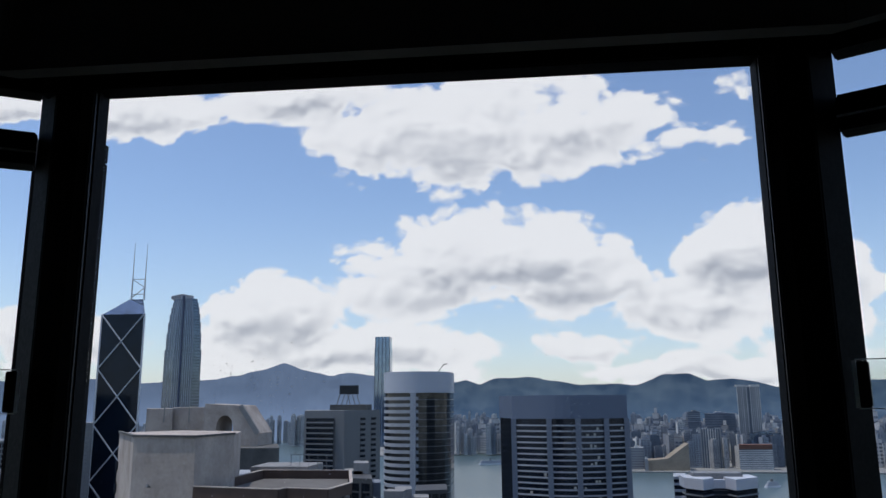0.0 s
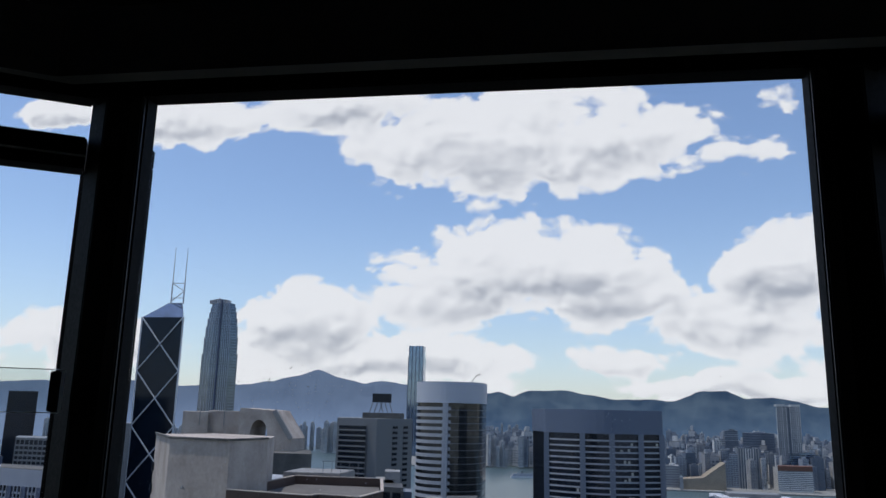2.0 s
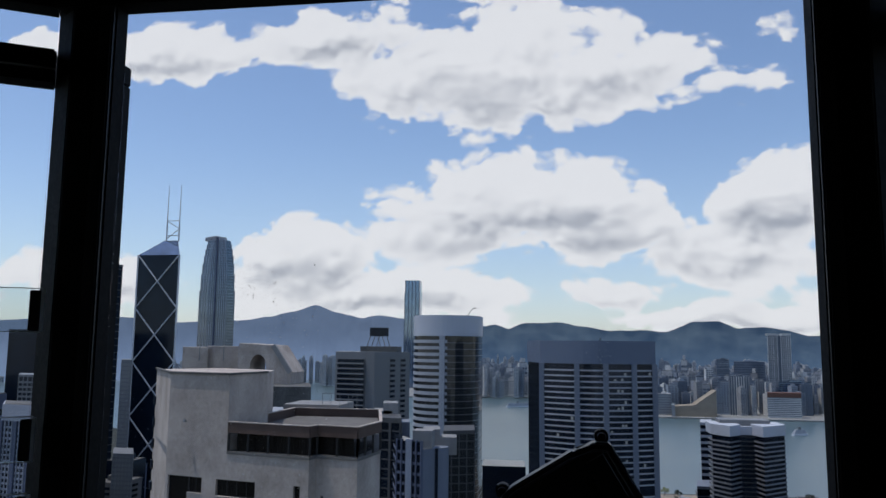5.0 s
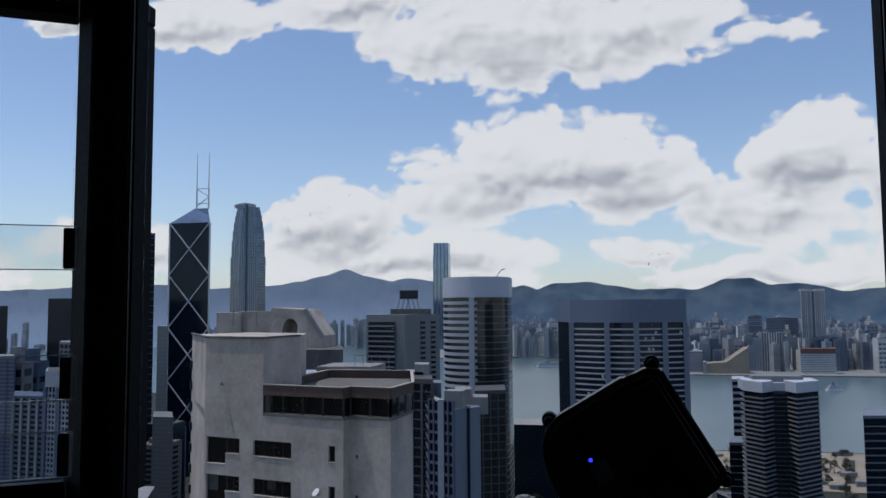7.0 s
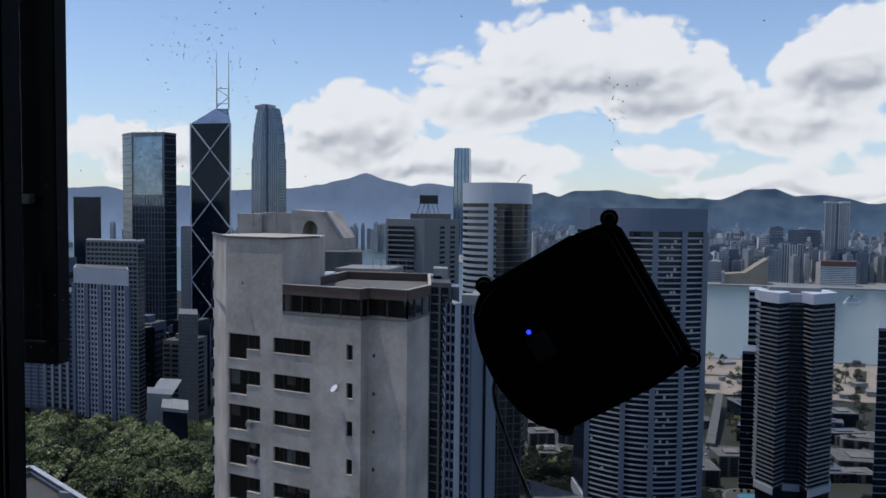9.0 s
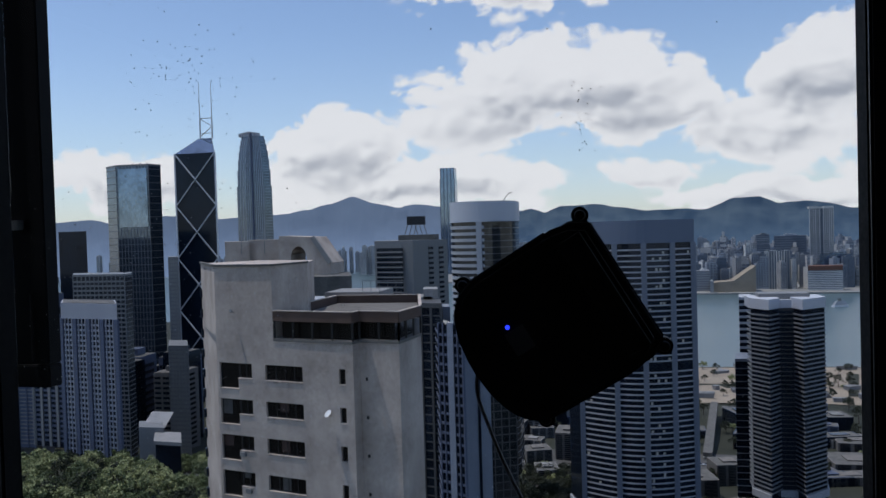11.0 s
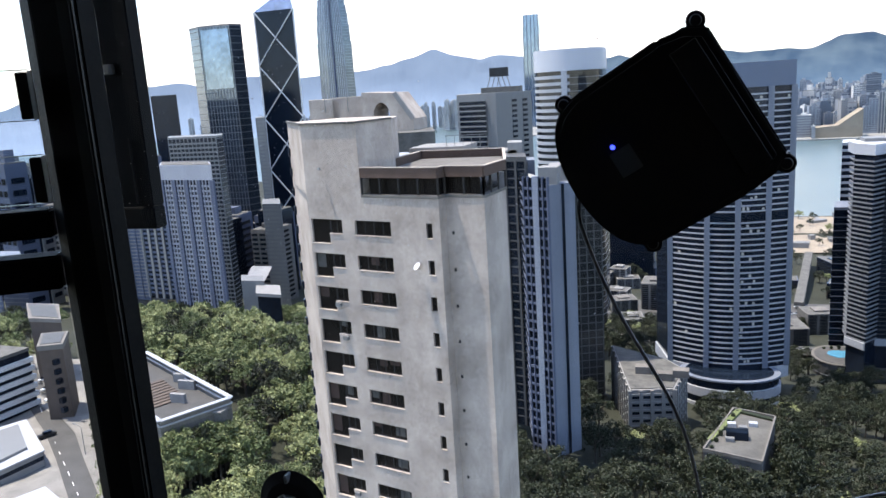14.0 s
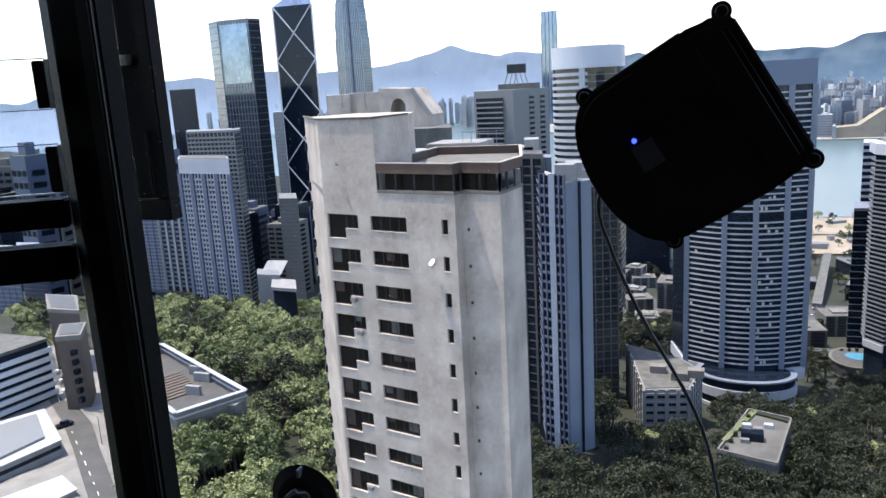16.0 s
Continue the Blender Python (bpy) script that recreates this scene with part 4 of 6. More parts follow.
# left residential and office group
t = thing("blue_residential_tower", "blue and white residential tower with a plain lilac crown", "tower block")
plan = quad(-0.7775, -0.687, 384, 375, 22)
zt, zc = level(-0.0905, 378), level(-0.1135, 378)
part("curtain_wall", prism(bmesh.new(), plan, 80, zc), GLASS_NAVY, t)
part("crown", prism(bmesh.new(), grown(plan, 0.5), zc, zt), LILAC, t, "plain lilac crown wall")
part("roof", prism(bmesh.new(), grown(plan, -0.6), zt, zt + 0.3), ROOF_GREY, t)
storeys(t, "floor_band", plan, 82, zc - 0.3, 2.95, 1.15, LILAC, 0.30)
ribs(t, "blue_stripe", [(x, y - 0.3, r_) for x, y, r_ in along(plan[0], plan[1], 4)], 80, zc, 2.6, 1.5, RES_BLUE, "blue vertical stripe")
ribs(t, "pier", along(plan[0], plan[1], 16), 80, zc, 0.5, 1.1, LILAC)
ribs(t, "pier", along(plan[1], plan[2], 6), 80, zc, 0.8, 1.0, RES_BLUE)
simple_tower("blue_residential_wing", "pale wing of the residential tower", quad(-0.83, -0.777, 395, 392, 22), 80, level(-0.13, 392), GLASS_NAVY, 2.95, 1.4, RES_BLUE, 0.25, (4, 1.8, 1.2, RES_WHITE), "tower block")
simple_tower("grid_tower", "grey gridded office tower", quad(-0.7565, -0.672, 480, 478, 26), 40, level(-0.0506, 480), GLASS_NAVY, 3.2, 1.3, METAL, 0.25, (12, 0.5, 0.6, METAL))
simple_tower("dark_striped_tower", "dark striped tower beside the gridded one", quad(-0.672, -0.660, 478, 490, 20), 40, level(-0.0506, 480), GLASS_DARK, 3.2, 0.4, METAL, 0.2)
simple_tower("black_tower", "plain black glass office tower", quad(-0.7776, -0.7313, 700, 700, 40), 5, level(0.0142, 700), GLASS_DARK, 3.8, 0.4, GLASS_NAVY, 0.2)
simple_tower("west_black_tower", "dark twin-crowned office tower", quad(-0.885, -0.845, 720, 720, 40), 5, level(0.004, 720), GLASS_DARK, 3.8, 0.5, GLASS_NAVY, 0.2)
simple_tower("west_blue_tower", "blue glass tower with stepped top and mast", quad(-0.955, -0.90, 1150, 1150, 60), 5, level(0.045, 1150), GLASS_BLUE, 4.0, 0.7, RIB, 0.3)
simple_tower("west_slab", "grey residential slab", quad(-0.96, -0.83, 520, 520, 30), 40, level(-0.072, 520), RES_BLUE, 3.0, 1.0, RES_WHITE, 0.3, (10, 1.0, 0.8, RES_BLUE), "tower block")

# mirror tower
D = 850
t = thing("mirror_tower", "square glass tower with fine grid mirroring the sky", "tower")
plan = [spot(-0.6945, D + 16), spot(-0.6789, D), spot(-0.6272, D), spot(-0.6076, D + 18), spot(-0.612, D + 55), spot(-0.69, D + 55)]
zt = level(0.1078, D)
part("curtain_wall", prism(bmesh.new(), plan, 5, zt), GLASS_STEEL, t)
# blue panel stands in for the sky's reflection on the upper face
part("mirror_face", prism(bmesh.new(), quad(-0.676, -0.630, D - 0.8, D - 0.8, 0.7), level(0.02, D), zt - 3), GLASS_BLUE, t, "blue glass panel for the sky's reflection")
storeys(t, "floor_band", plan, 10, zt - 1, 8.4, 0.9, METAL, 0.35)
ribs(t, "rib", along(plan[1], plan[2], 10), 5, zt, 0.7, 0.9, METAL)
part("parapet", prism(bmesh.new(), grown(plan, 0.4), zt, zt + 2.5), METAL, t)
bm = bmesh.new()
for k in range(4):
    x, y = spot(-0.67 + 0.012 * k, D + 20)
    bar(bm, (x, y, zt + 2), (x + 6, y, zt + 6), 0.5)
part("roof_crane", bm, METAL, t)

# prism tower with cross bracing and masts
D = 830
t = thing("braced_prism_tower", "dark glass prism tower with white cross bracing and twin masts", "tower")
fl, fr = spot(-0.5846, D), spot(-0.5224, D)
bl, br = spot(-0.5825, D + 46), spot(-0.5245, D + 46)
zt = level(0.1222, D)
zr = level(0.1425, D + 22)
bm = prism(bmesh.new(), [fl, fr, br, bl], 4, zt)
part("curtain_wall", bm, GLASS_DARK, t)
bm = bmesh.new()
rl, rr = spot(-0.5462, D + 22), spot(-0.5262, D + 22)
vs = [bm.verts.new(p) for p in ((*fl, zt), (*fr, zt), (*br, zt), (*bl, zt), (*rl, zr), (*rr, zr))]
for f in ((0, 1, 5, 4), (1, 2, 5), (2, 3, 4, 5), (3, 0, 4), (0, 3, 2, 1)):
    bm.faces.new([vs[i] for i in f])
part("sloped_roof", bm, GLASS_BLUE, t, "pale sloping glass roof")
bm = bmesh.new()
H_ = 62.0
z = zt
while z > 60:
    lo = max(z - H_, 4)
    bar(bm, (fl[0], fl[1] - 0.5, z), (fr[0], fr[1] - 0.5, lo), 2.0, 1.0)
    bar(bm, (fr[0], fr[1] - 0.5, z), (fl[0], fl[1] - 0.5, lo), 2.0, 1.0)
    z = lo
for p in (fl, fr):
    bar(bm, (p[0], p[1] - 0.4, 4), (p[0], p[1] - 0.4, zt), 1.8, 1.0)
part("cross_bracing", bm, STEEL, t, "white cross bracing")
storeys(t, "floor_band", [fl, fr, br, bl], 8, zt - 1, 7.6, 0.3, GLASS_NAVY, 0.15)
for u in (-0.5436, -0.5252):
    x, y = spot(u, D + 22)
    me_ = bmesh.new()
    disc(me_, (x, y, zr - 1), (0, 0, 1), 1.0, 0.9, 24, 8)
    disc(me_, (x, y, zr + 23), (0, 0, 1), 0.7, 0.25, level(0.228, D) - zr - 23, 8)
    part("mast", me_, STEEL, t)
bm = bmesh.new()
xa, xb, y = spot(-0.5436, D + 22)[0], spot(-0.5252, D + 22)[0], spot(-0.54, D + 22)[1]
for z in (zr + 6, zr + 24):
    bar(bm, (xa, y, z), (xb, y, z), 0.8)
bar(bm, (xa, y, zr + 24), (xb, y, zr + 14), 0.8)
bar(bm, (xb, y, zr + 14), (xa, y, zr + 2), 0.8)
part("mast_brace", bm, STEEL, t)

simple_tower("white_banded_block", "pale office block beside the prism tower", quad(-0.6005, -0.5852, 620, 620, 30), 8, level(-0.027, 620), RES_WHITE, 3.4, 1.2, METAL, 0.3, (4, 0.5, 0.5, RES_WHITE))
simple_tower("low_banded_block", "grey block at the prism tower's foot", quad(-0.605, -0.575, 560, 560, 30), 15, level(-0.155, 560), RES_WHITE, 3.4, 1.4, METAL, 0.3, (6, 0.6, 0.6, RES_WHITE))

# tapered tower with crown
D = 1480
t = thing("tapered_tower", "tall tapered blue-grey tower with a comb crown", "tower")
cu = -0.4640
prev = 4
for v, w in ((0.010, 0.0526), (0.072, 0.0520), (0.095, 0.0492), (0.110, 0.0465), (0.121, 0.0435), (0.130, 0.0402), (0.137, 0.0368), (0.142, 0.0335)):
    z = level(v, D)
    c = spot(cu, D + 30)
    k = w * 0.25
    plan = [spot(cu - w / 2, D + 12), spot(cu - k, D), spot(cu + k, D), spot(cu + w / 2, D + 12), spot(cu + w / 2 - 0.002, D + 60), spot(cu - w / 2 + 0.002, D + 60)]
    part("curtain_wall", prism(bmesh.new(), plan, prev, z), GLASS_STEEL, t)
    storeys(t, "floor_band", plan, prev + 1, z - 1, 6.0, 0.8, RIB, 0.3)
    ribs(t, "rib", along(plan[1], plan[2], 9), prev, z, 1.1, 0.9, LILAC)
    ribs(t, "rib", along(plan[0], plan[1], 3), prev, z, 1.2, 0.9, LILAC)
    prev = z
# dark raised strip stands in for the shade of a vertical recess
ribs(t, "groove", [(*spot(cu - 0.003, D - 1), 0)], 4, level(0.146, D), 3.2, 3.0, RES_BLUE, "dark strip standing in for a groove's shade")
for k in range(9):
    x = c[0] - 20 + 5.0 * k
    part("crown_fin", box(bmesh.new(), x - 1.6, x + 1.6, c[1] - 22, c[1] - 12, prev, prev + 11 - 0.9 * abs(k - 4)), ALU, t, "pale crown fin")

# far needle tower
D = 3480
t = thing("far_needle_tower", "tall pale blue tower across the harbour", "tower")
c = spot(-0.1872, D)
prev = 4
for z, w in ((120, 66), (300, 70), (440, 68), (level(0.0841, D), 64)):
    sq = [(c[0] - w / 2, c[1] - w / 2), (c[0] + w / 2, c[1] - w / 2), (c[0] + w / 2, c[1] + w / 2), (c[0] - w / 2, c[1] + w / 2)]
    part("curtain_wall", prism(bmesh.new(), sq, prev, z), GLASS_BLUE, t)
    ribs(t, "rib", along(sq[0], sq[1], 4), prev, z, 3.0, 2.0, RIB)
    prev = z

# office block with louvred front and rooftop sign frame
D = 620
t = thing("louvred_office_block", "grey office block with dark louvred front", "office block")
plan = [spot(-0.2923, D), spot(-0.2388, D - 8), spot(-0.1911, D + 26), spot(-0.22, D + 60), spot(-0.29, D + 50)]
zt = level(-0.010, D)
part("wall", prism(bmesh.new(), plan, 10, zt), METAL, t)
a, b = plan[0], plan[1]
part("louvre_bay", prism(bmesh.new(), [(a[0] + 2, a[1] - 1.0), (b[0] - 9, b[1] - 0.2), (b[0] - 9, b[1] + 3), (a[0] + 2, a[1] + 3)], 10, zt - 6), GLASS_DARK, t)
me = mesh_of("louvre", prism(bmesh.new(), [(a[0] + 1.5, a[1] - 1.6), (b[0] - 8.5, b[1] - 0.8), (b[0] - 8.5, b[1] + 1), (a[0] + 1.5, a[1] + 1)], 0, 1.2), METAL)
for k in range(18):
    part("louvre", me, METAL, t).location = (0, 0, zt - 10 - 4.2 * k)
for k in range(16):
    for f in (0.5, 0.8):
        x, y = b[0] + (plan[2][0] - b[0]) * f, b[1] + (plan[2][1] - b[1]) * f
        part("window", box(bmesh.new(), -2.6, 2.6, -0.6, 0.6, zt - 8 - 4.2 * k, zt - 6 - 4.2 * k), GLASS_DARK, t).matrix_basis = pose(x, y, 0, 0, 0, math.degrees(math.atan2(plan[2][1] - b[1], plan[2][0] - b[0])))
c = spot(-0.232, D + 24)
part("roof_room", prism(bmesh.new(), [(c[0] - 15, c[1] - 8), (c[0] + 17, c[1] - 8), (c[0] + 17, c[1] + 10), (c[0] - 15, c[1] + 10)], zt, zt + 4.5), ROOF_GREY, t)
bm = bmesh.new()
box(bm, c[0] - 7.5, c[0] + 8.5, c[1] - 6, c[1] - 4, level(0.011, D), level(0.0228, D))
part("sign_panel", bm, GLASS_DARK, t, "dark rooftop panel on a lattice")
bm = bmesh.new()
for k in range(6):
    x = c[0] - 10 + 4 * k
    bar(bm, (x, c[1] - 5, zt + 4), (x + (3 if k < 3 else -3), c[1] - 5, level(0.012, D)), 0.6)
part("sign_lattice", bm, METAL, t)


# ---- landmarks across the harbour ----
rng = random.Random(7)


def plain_block(name, label, u0, u1, d, v_top, z0, depth, body, band=None, step=3.6, height=1.2, category="building", group=""):
    t = thing(name, label, category, group=group)
    plan = quad(u0, u1, d, d, depth)
    zt = level(v_top, d)
    part("wall", prism(bmesh.new(), plan, z0, zt), body, t)
    if band:
        storeys(t, "floor_band", plan, z0 + step, zt - 1, step, height, band, 0.3)
    part("roof_edge", prism(bmesh.new(), grown(plan, 0.4), zt, zt + 1.2), body, t)
    cx, cy = sum(p[0] for p in plan) / 4, sum(p[1] for p in plan) / 4
    w = (u1 - u0) * d * 0.18
    part("roof_room", box(bmesh.new(), cx - w, cx + w, cy - depth * 0.2, cy + depth * 0.2, zt + 1.2, zt + 5.5), body, t)
    return t


t = plain_block("twin_slab_tower", "tall pale concrete tower with split front across the water", 0.2595, 0.2863, 2600, 0.0150, 4, 50, FAR_A, FAR_WIN, 7.0, 2.4)
plan = quad(0.2595, 0.2863, 2600, 2600, 50)
a, b = plan[0], plan[1]
ribs(t, "rib", along(a, b, 12), 4, level(0.015, 2600), 1.6, 2.0, FAR_A)
# dark raised strip down the middle of the front
ribs(t, "groove", [((a[0] + b[0]) / 2, a[1] - 1.2, 0)], 4, level(0.015, 2600), 6.0, 2.0, FAR_WIN)
for f in (0.18, 0.82):
    x = a[0] + (b[0] - a[0]) * f
    part("crown_fin", prism(bmesh.new(), [(x - 14, a[1] - 1), (x + 14, a[1] - 1), (x + 14, a[1] + 20), (x - 14, a[1] + 20)], level(0.0155, 2600), level(0.0180, 2600)), FAR_A, t)
plain_block("far_dark_tower", "dark blue tower across the water", 0.198, 0.213, 2620, -0.015, 4, 40, FAR_WIN, FAR_B, 6, 2)
t = plain_block("far_ribbed_tower", "white-ribbed dark hotel tower across the water", 0.212, 0.2355, 2380, -0.0355, 4, 40, FAR_WIN)
ribs(t, "rib", along(*quad(0.212, 0.2355, 2380, 2380, 40)[:2], 8), 4, level(-0.0355, 2380), 3.0, 2.5, FAR_A)
t = plain_block("far_brown_block", "long brown-grey block across the water", 0.2184, 0.2553, 2750, -0.0172, 4, 60, FAR_B, FAR_WIN, 8, 2.5)
plain_block("far_blue_block", "blue glass block across the water", 0.2705, 0.3069, 2450, -0.0412, 4, 50, GLASS_BLUE, FAR_B, 6, 1.5)
t = plain_block("far_hotel", "beige hotel with a red roof band across the water", 0.2565, 0.2960, 2310, -0.0575, 4, 40, FAR_A, FAR_WIN, 5, 1.8)
part("roof_band", prism(bmesh.new(), quad(0.2565, 0.2961, 2308, 2308, 44), level(-0.0600, 2308), level(-0.0545, 2308)), TILE_RED, t, "red roof band")
plain_block("far_museum_block", "low cream waterfront hall", 0.1246, 0.1416, 2330, -0.0585, 4, 50, FAR_A, FAR_WIN, 7, 1.5)
t = thing("far_wedge_hall", "windowless beige hall with a sweeping roof", "concert hall")
bm = bmesh.new()
a, b = spot(0.1444, 2290), spot(0.1965, 2290)
prof = [(a[0], 4), (b[0], 4), (b[0], level(-0.053, 2290)), (b[0] - 30, level(-0.062, 2290)), ((a[0] + b[0]) / 2, level(-0.0715, 2290)), (a[0], level(-0.0735, 2290))]
f0, f1 = [bm.verts.new((x, a[1], z)) for x, z in prof], [bm.verts.new((x, a[1] + 60, z)) for x, z in prof]
bm.faces.new(f0)
bm.faces.new(f1[::-1])
for i in range(6):
    bm.faces.new((f0[i], f1[i], f1[(i + 1) % 6], f0[(i + 1) % 6]))
part("wall", bm, SAND, t)
plain_block("clock_tower_base", "slim clock tower by the water", 0.142, 0.1465, 2275, -0.0715, 4, 10, FAR_A)

def join_copies(name, label, category, placed):
    """Many copies of a thing as one object of uncountable stuff."""
    vs, fs, ms, mats = [], [], [], []
    n0 = 0
    for src, m in placed:
        for ob in src.children:
            me = ob.data
            co = np.empty(len(me.vertices) * 3)
            me.vertices.foreach_get("co", co)
            co = co.reshape(-1, 3) @ np.array(m.to_3x3()).T + np.array(m.translation)
            vs.append(co)
            if me.materials[0] not in mats:
                mats.append(me.materials[0])
            k = mats.index(me.materials[0])
            for p in me.polygons:
                fs.append([n0 + i for i in p.vertices])
                ms.append(k)
            n0 += len(co)
    me = bpy.data.meshes.new(name)
    me.from_pydata(np.concatenate(vs).tolist(), [], fs)
    for mt in mats:
        me.materials.append(mt)
    me.polygons.foreach_set("material_index", ms)
    return tagged(new(name, me), label, category, kind="stuff")


# rows of ordinary towers across the water: few shapes, many copies
def far_tower(name, label, w, dpt, h, mat, win):
    t = thing(name, label, "tower block", group="towers across the harbour")
    sq = [(-w / 2, -dpt / 2), (w / 2, -dpt / 2), (w / 2, dpt / 2), (-w / 2, dpt / 2)]
    part("wall", prism(bmesh.new(), sq, 0, h), mat, t)
    bm = bmesh.new()
    z = 6.0
    while z < h - 4:
        for k in range(3):
            x = -w / 2 + w * (k + 0.5) / 3
            box(bm, x - w * 0.12, x + w * 0.12, -dpt / 2 - 0.5, -dpt / 2 - 0.1, z, z + 2.6)
        box(bm, w / 2 + 0.1, w / 2 + 0.5, -dpt * 0.3, dpt * 0.3, z, z + 2.6)
        z += 5.5
    part("facade_glazing", bm, win, t, "dark window rows", "stuff")
    part("lift_room", box(bmesh.new(), -w * 0.2, w * 0.25, -dpt * 0.25, dpt * 0.2, h, h + 6), mat, t)
    part("roof", box(bmesh.new(), -w * 0.47, w * 0.47, -dpt * 0.47, dpt * 0.47, h, h + 0.4), ROOF_GREY, t)
    return t


KINDS = [far_tower("far_block", "pale apartment block across the harbour", 26, 24, 110, FAR_A, FAR_WIN), far_tower("far_block", "blue-grey office block across the harbour", 34, 28, 95, FAR_B, FAR_WIN),
         far_tower("far_block", "slim pale tower across the harbour", 18, 20, 140, FAR_A, FAR_WIN), far_tower("far_block", "wide grey block across the harbour", 48, 30, 60, FAR_B, FAR_WIN),
         far_tower("far_block", "pale low block across the harbour", 40, 30, 42, FAR_A, FAR_WIN)]
homes = [(0.03, 2560), (0.05, 2600), (0.07, 2640), (0.09, 2600), (0.11, 2560)]
for k, kind in enumerate(KINDS):
    kind.matrix_basis = pose(*spot(*homes[k]), 4)
beyond = []
for row in range(7):
    d = 2420 + row * 190
    u = -0.11 if row > 2 else 0.112
    while u < 0.46:
        u += rng.uniform(0.0040, 0.0098) * 2600 / d * (1.0 if row < 4 else 1.1)
        dd = d + rng.uniform(-60, 60)
        x, y = spot(u, dd)
        k = rng.choice((0, 0, 1, 1, 2, 2, 3, 4))
        vt = -0.047 + 0.0036 * row + rng.uniform(-0.011, 0.009) + (0.011 if rng.random() < 0.10 else 0)
        h = level(vt, dd) - 4
        if h < 20:
            continue
        base = (110, 95, 140, 60, 42)[k]
        m, s = pose(x, y, 4, 0, 0, rng.uniform(-25, 25)), (rng.uniform(0.5, 0.95), 0.8, h / base)
        if row < 3 and 0.11 < u < 0.34:
            copy_thing(KINDS[k], m).scale = s
        else:
            beyond.append((KINDS[k], m @ Matrix.Diagonal((*s, 1))))
for i in range(34):
    d = rng.uniform(3500, 4050)
    u = rng.uniform(-0.350, -0.268)
    m = pose(*spot(u, d), 4, 0, 0, rng.uniform(-20, 20))
    beyond.append((KINDS[rng.choice((0, 2))], m @ Matrix.Diagonal((0.8, 0.8, (level(-0.024 + rng.uniform(-0.005, 0.003), d) - 4) / 120, 1))))
for i in range(46):
    d = rng.uniform(3900, 4200)
    u = rng.uniform(-0.86, -0.40)
    m = pose(*spot(u, d / math.sqrt(1 + u * u)), 4, 0, 0, rng.uniform(-20, 20))
    beyond.append((KINDS[rng.choice((0, 2, 4))], m @ Matrix.Diagonal((1, 1, rng.uniform(0.4, 1.0), 1))))
join_copies("far_city", "hazy mass of pale towers across the harbour", "city", beyond)

# ---- city on this side ----
CITY = [far_tower("city_block", "grey office block in the lower town", 28, 24, 90, CONCRETE2, GLASS_DARK), far_tower("city_block", "blue-grey block in the lower town", 24, 22, 70, RES_BLUE, GLASS_DARK),
        far_tower("city_block", "pale block in the lower town", 20, 18, 60, RES_WHITE, GLASS_NAVY), far_tower("city_block", "dark glass block in the lower town", 26, 26, 100, GLASS_NAVY, GLASS_DARK)]
for k, kind in enumerate(CITY):
    kind["group"] = "blocks of the lower town"
    kind.matrix_basis = pose(*spot(-1.0 - 0.05 * k, 640), 10)
for i in range(150):
    u = rng.uniform(-1.65, -0.34)
    d = rng.uniform(540, 1000)
    if -0.80 < u < -0.655 and d < 620:
        continue
    cap = -0.13 if u > -0.69 else (-0.075 if u > -0.95 else -0.085)
    h = min(level(cap + rng.uniform(-0.09, 0), d) - 8, 190)
    k = rng.randrange(4)
    if h < 15:
        continue
    c = copy_thing(CITY[k], pose(*spot(u, d), ground_height(*spot(u, d)) - 2, 0, 0, rng.uniform(-20, 20)))
    c.scale = (rng.uniform(0.8, 1.3), rng.uniform(0.8, 1.3), h / (90, 70, 60, 100)[k])
for i in range(18):
    u, d = rng.uniform(-0.12, 0.02), rng.uniform(520, 900)
    c = copy_thing(CITY[rng.randrange(3)], pose(*spot(u, d), ground_height(*spot(u, d)) - 2, 0, 0, rng.uniform(-20, 20)))
    c.scale = (rng.uniform(0.6, 1.2), rng.uniform(0.6, 1.2), rng.uniform(0.12, 0.35))
for i in range(16):
    u, d = rng.uniform(0.26, 0.6), rng.uniform(520, 760)
    c = copy_thing(CITY[rng.choice((0, 2))], pose(*spot(u, d), ground_height(*spot(u, d)) - 2, 0, 0, rng.uniform(-20, 20)))
    c.scale = (rng.uniform(0.8, 1.6), rng.uniform(0.8, 1.4), rng.uniform(0.08, 0.2))

for i in range(34):
    u, d = rng.uniform(0.085, 0.30), rng.choice((rng.uniform(655, 850), rng.uniform(515, 575)))
    if 0.125 < u < 0.155:
        continue
    c = copy_thing(CITY[rng.randrange(4)], pose(*spot(u, d), ground_height(*spot(u, d)) - 2, 0, 0, rng.uniform(-20, 20)))
    c.scale = (rng.uniform(0.5, 1.3), rng.uniform(0.5, 1.1), rng.uniform(0.08, 0.22))

# waterfront: bare site, road, covered footbridge
def sheet(name, label, pts, lift, mat):
    """A strip draped on the ground between two lines of plan points."""
    bm = bmesh.new()
    prev = None
    for (ax, ay), (bx, by) in pts:
        row = [bm.verts.new((ax + (bx - ax) * k / 4, ay + (by - ay) * k / 4, max(ground_height(ax + (bx - ax) * k / 4, ay + (by - ay) * k / 4), 0) + lift)) for k in range(5)]
        if prev:
            for k in range(4):
                bm.faces.new((prev[k], prev[k + 1], row[k + 1], row[k]))
        prev = row
    return part(name, bm, mat, None, label, "structure")


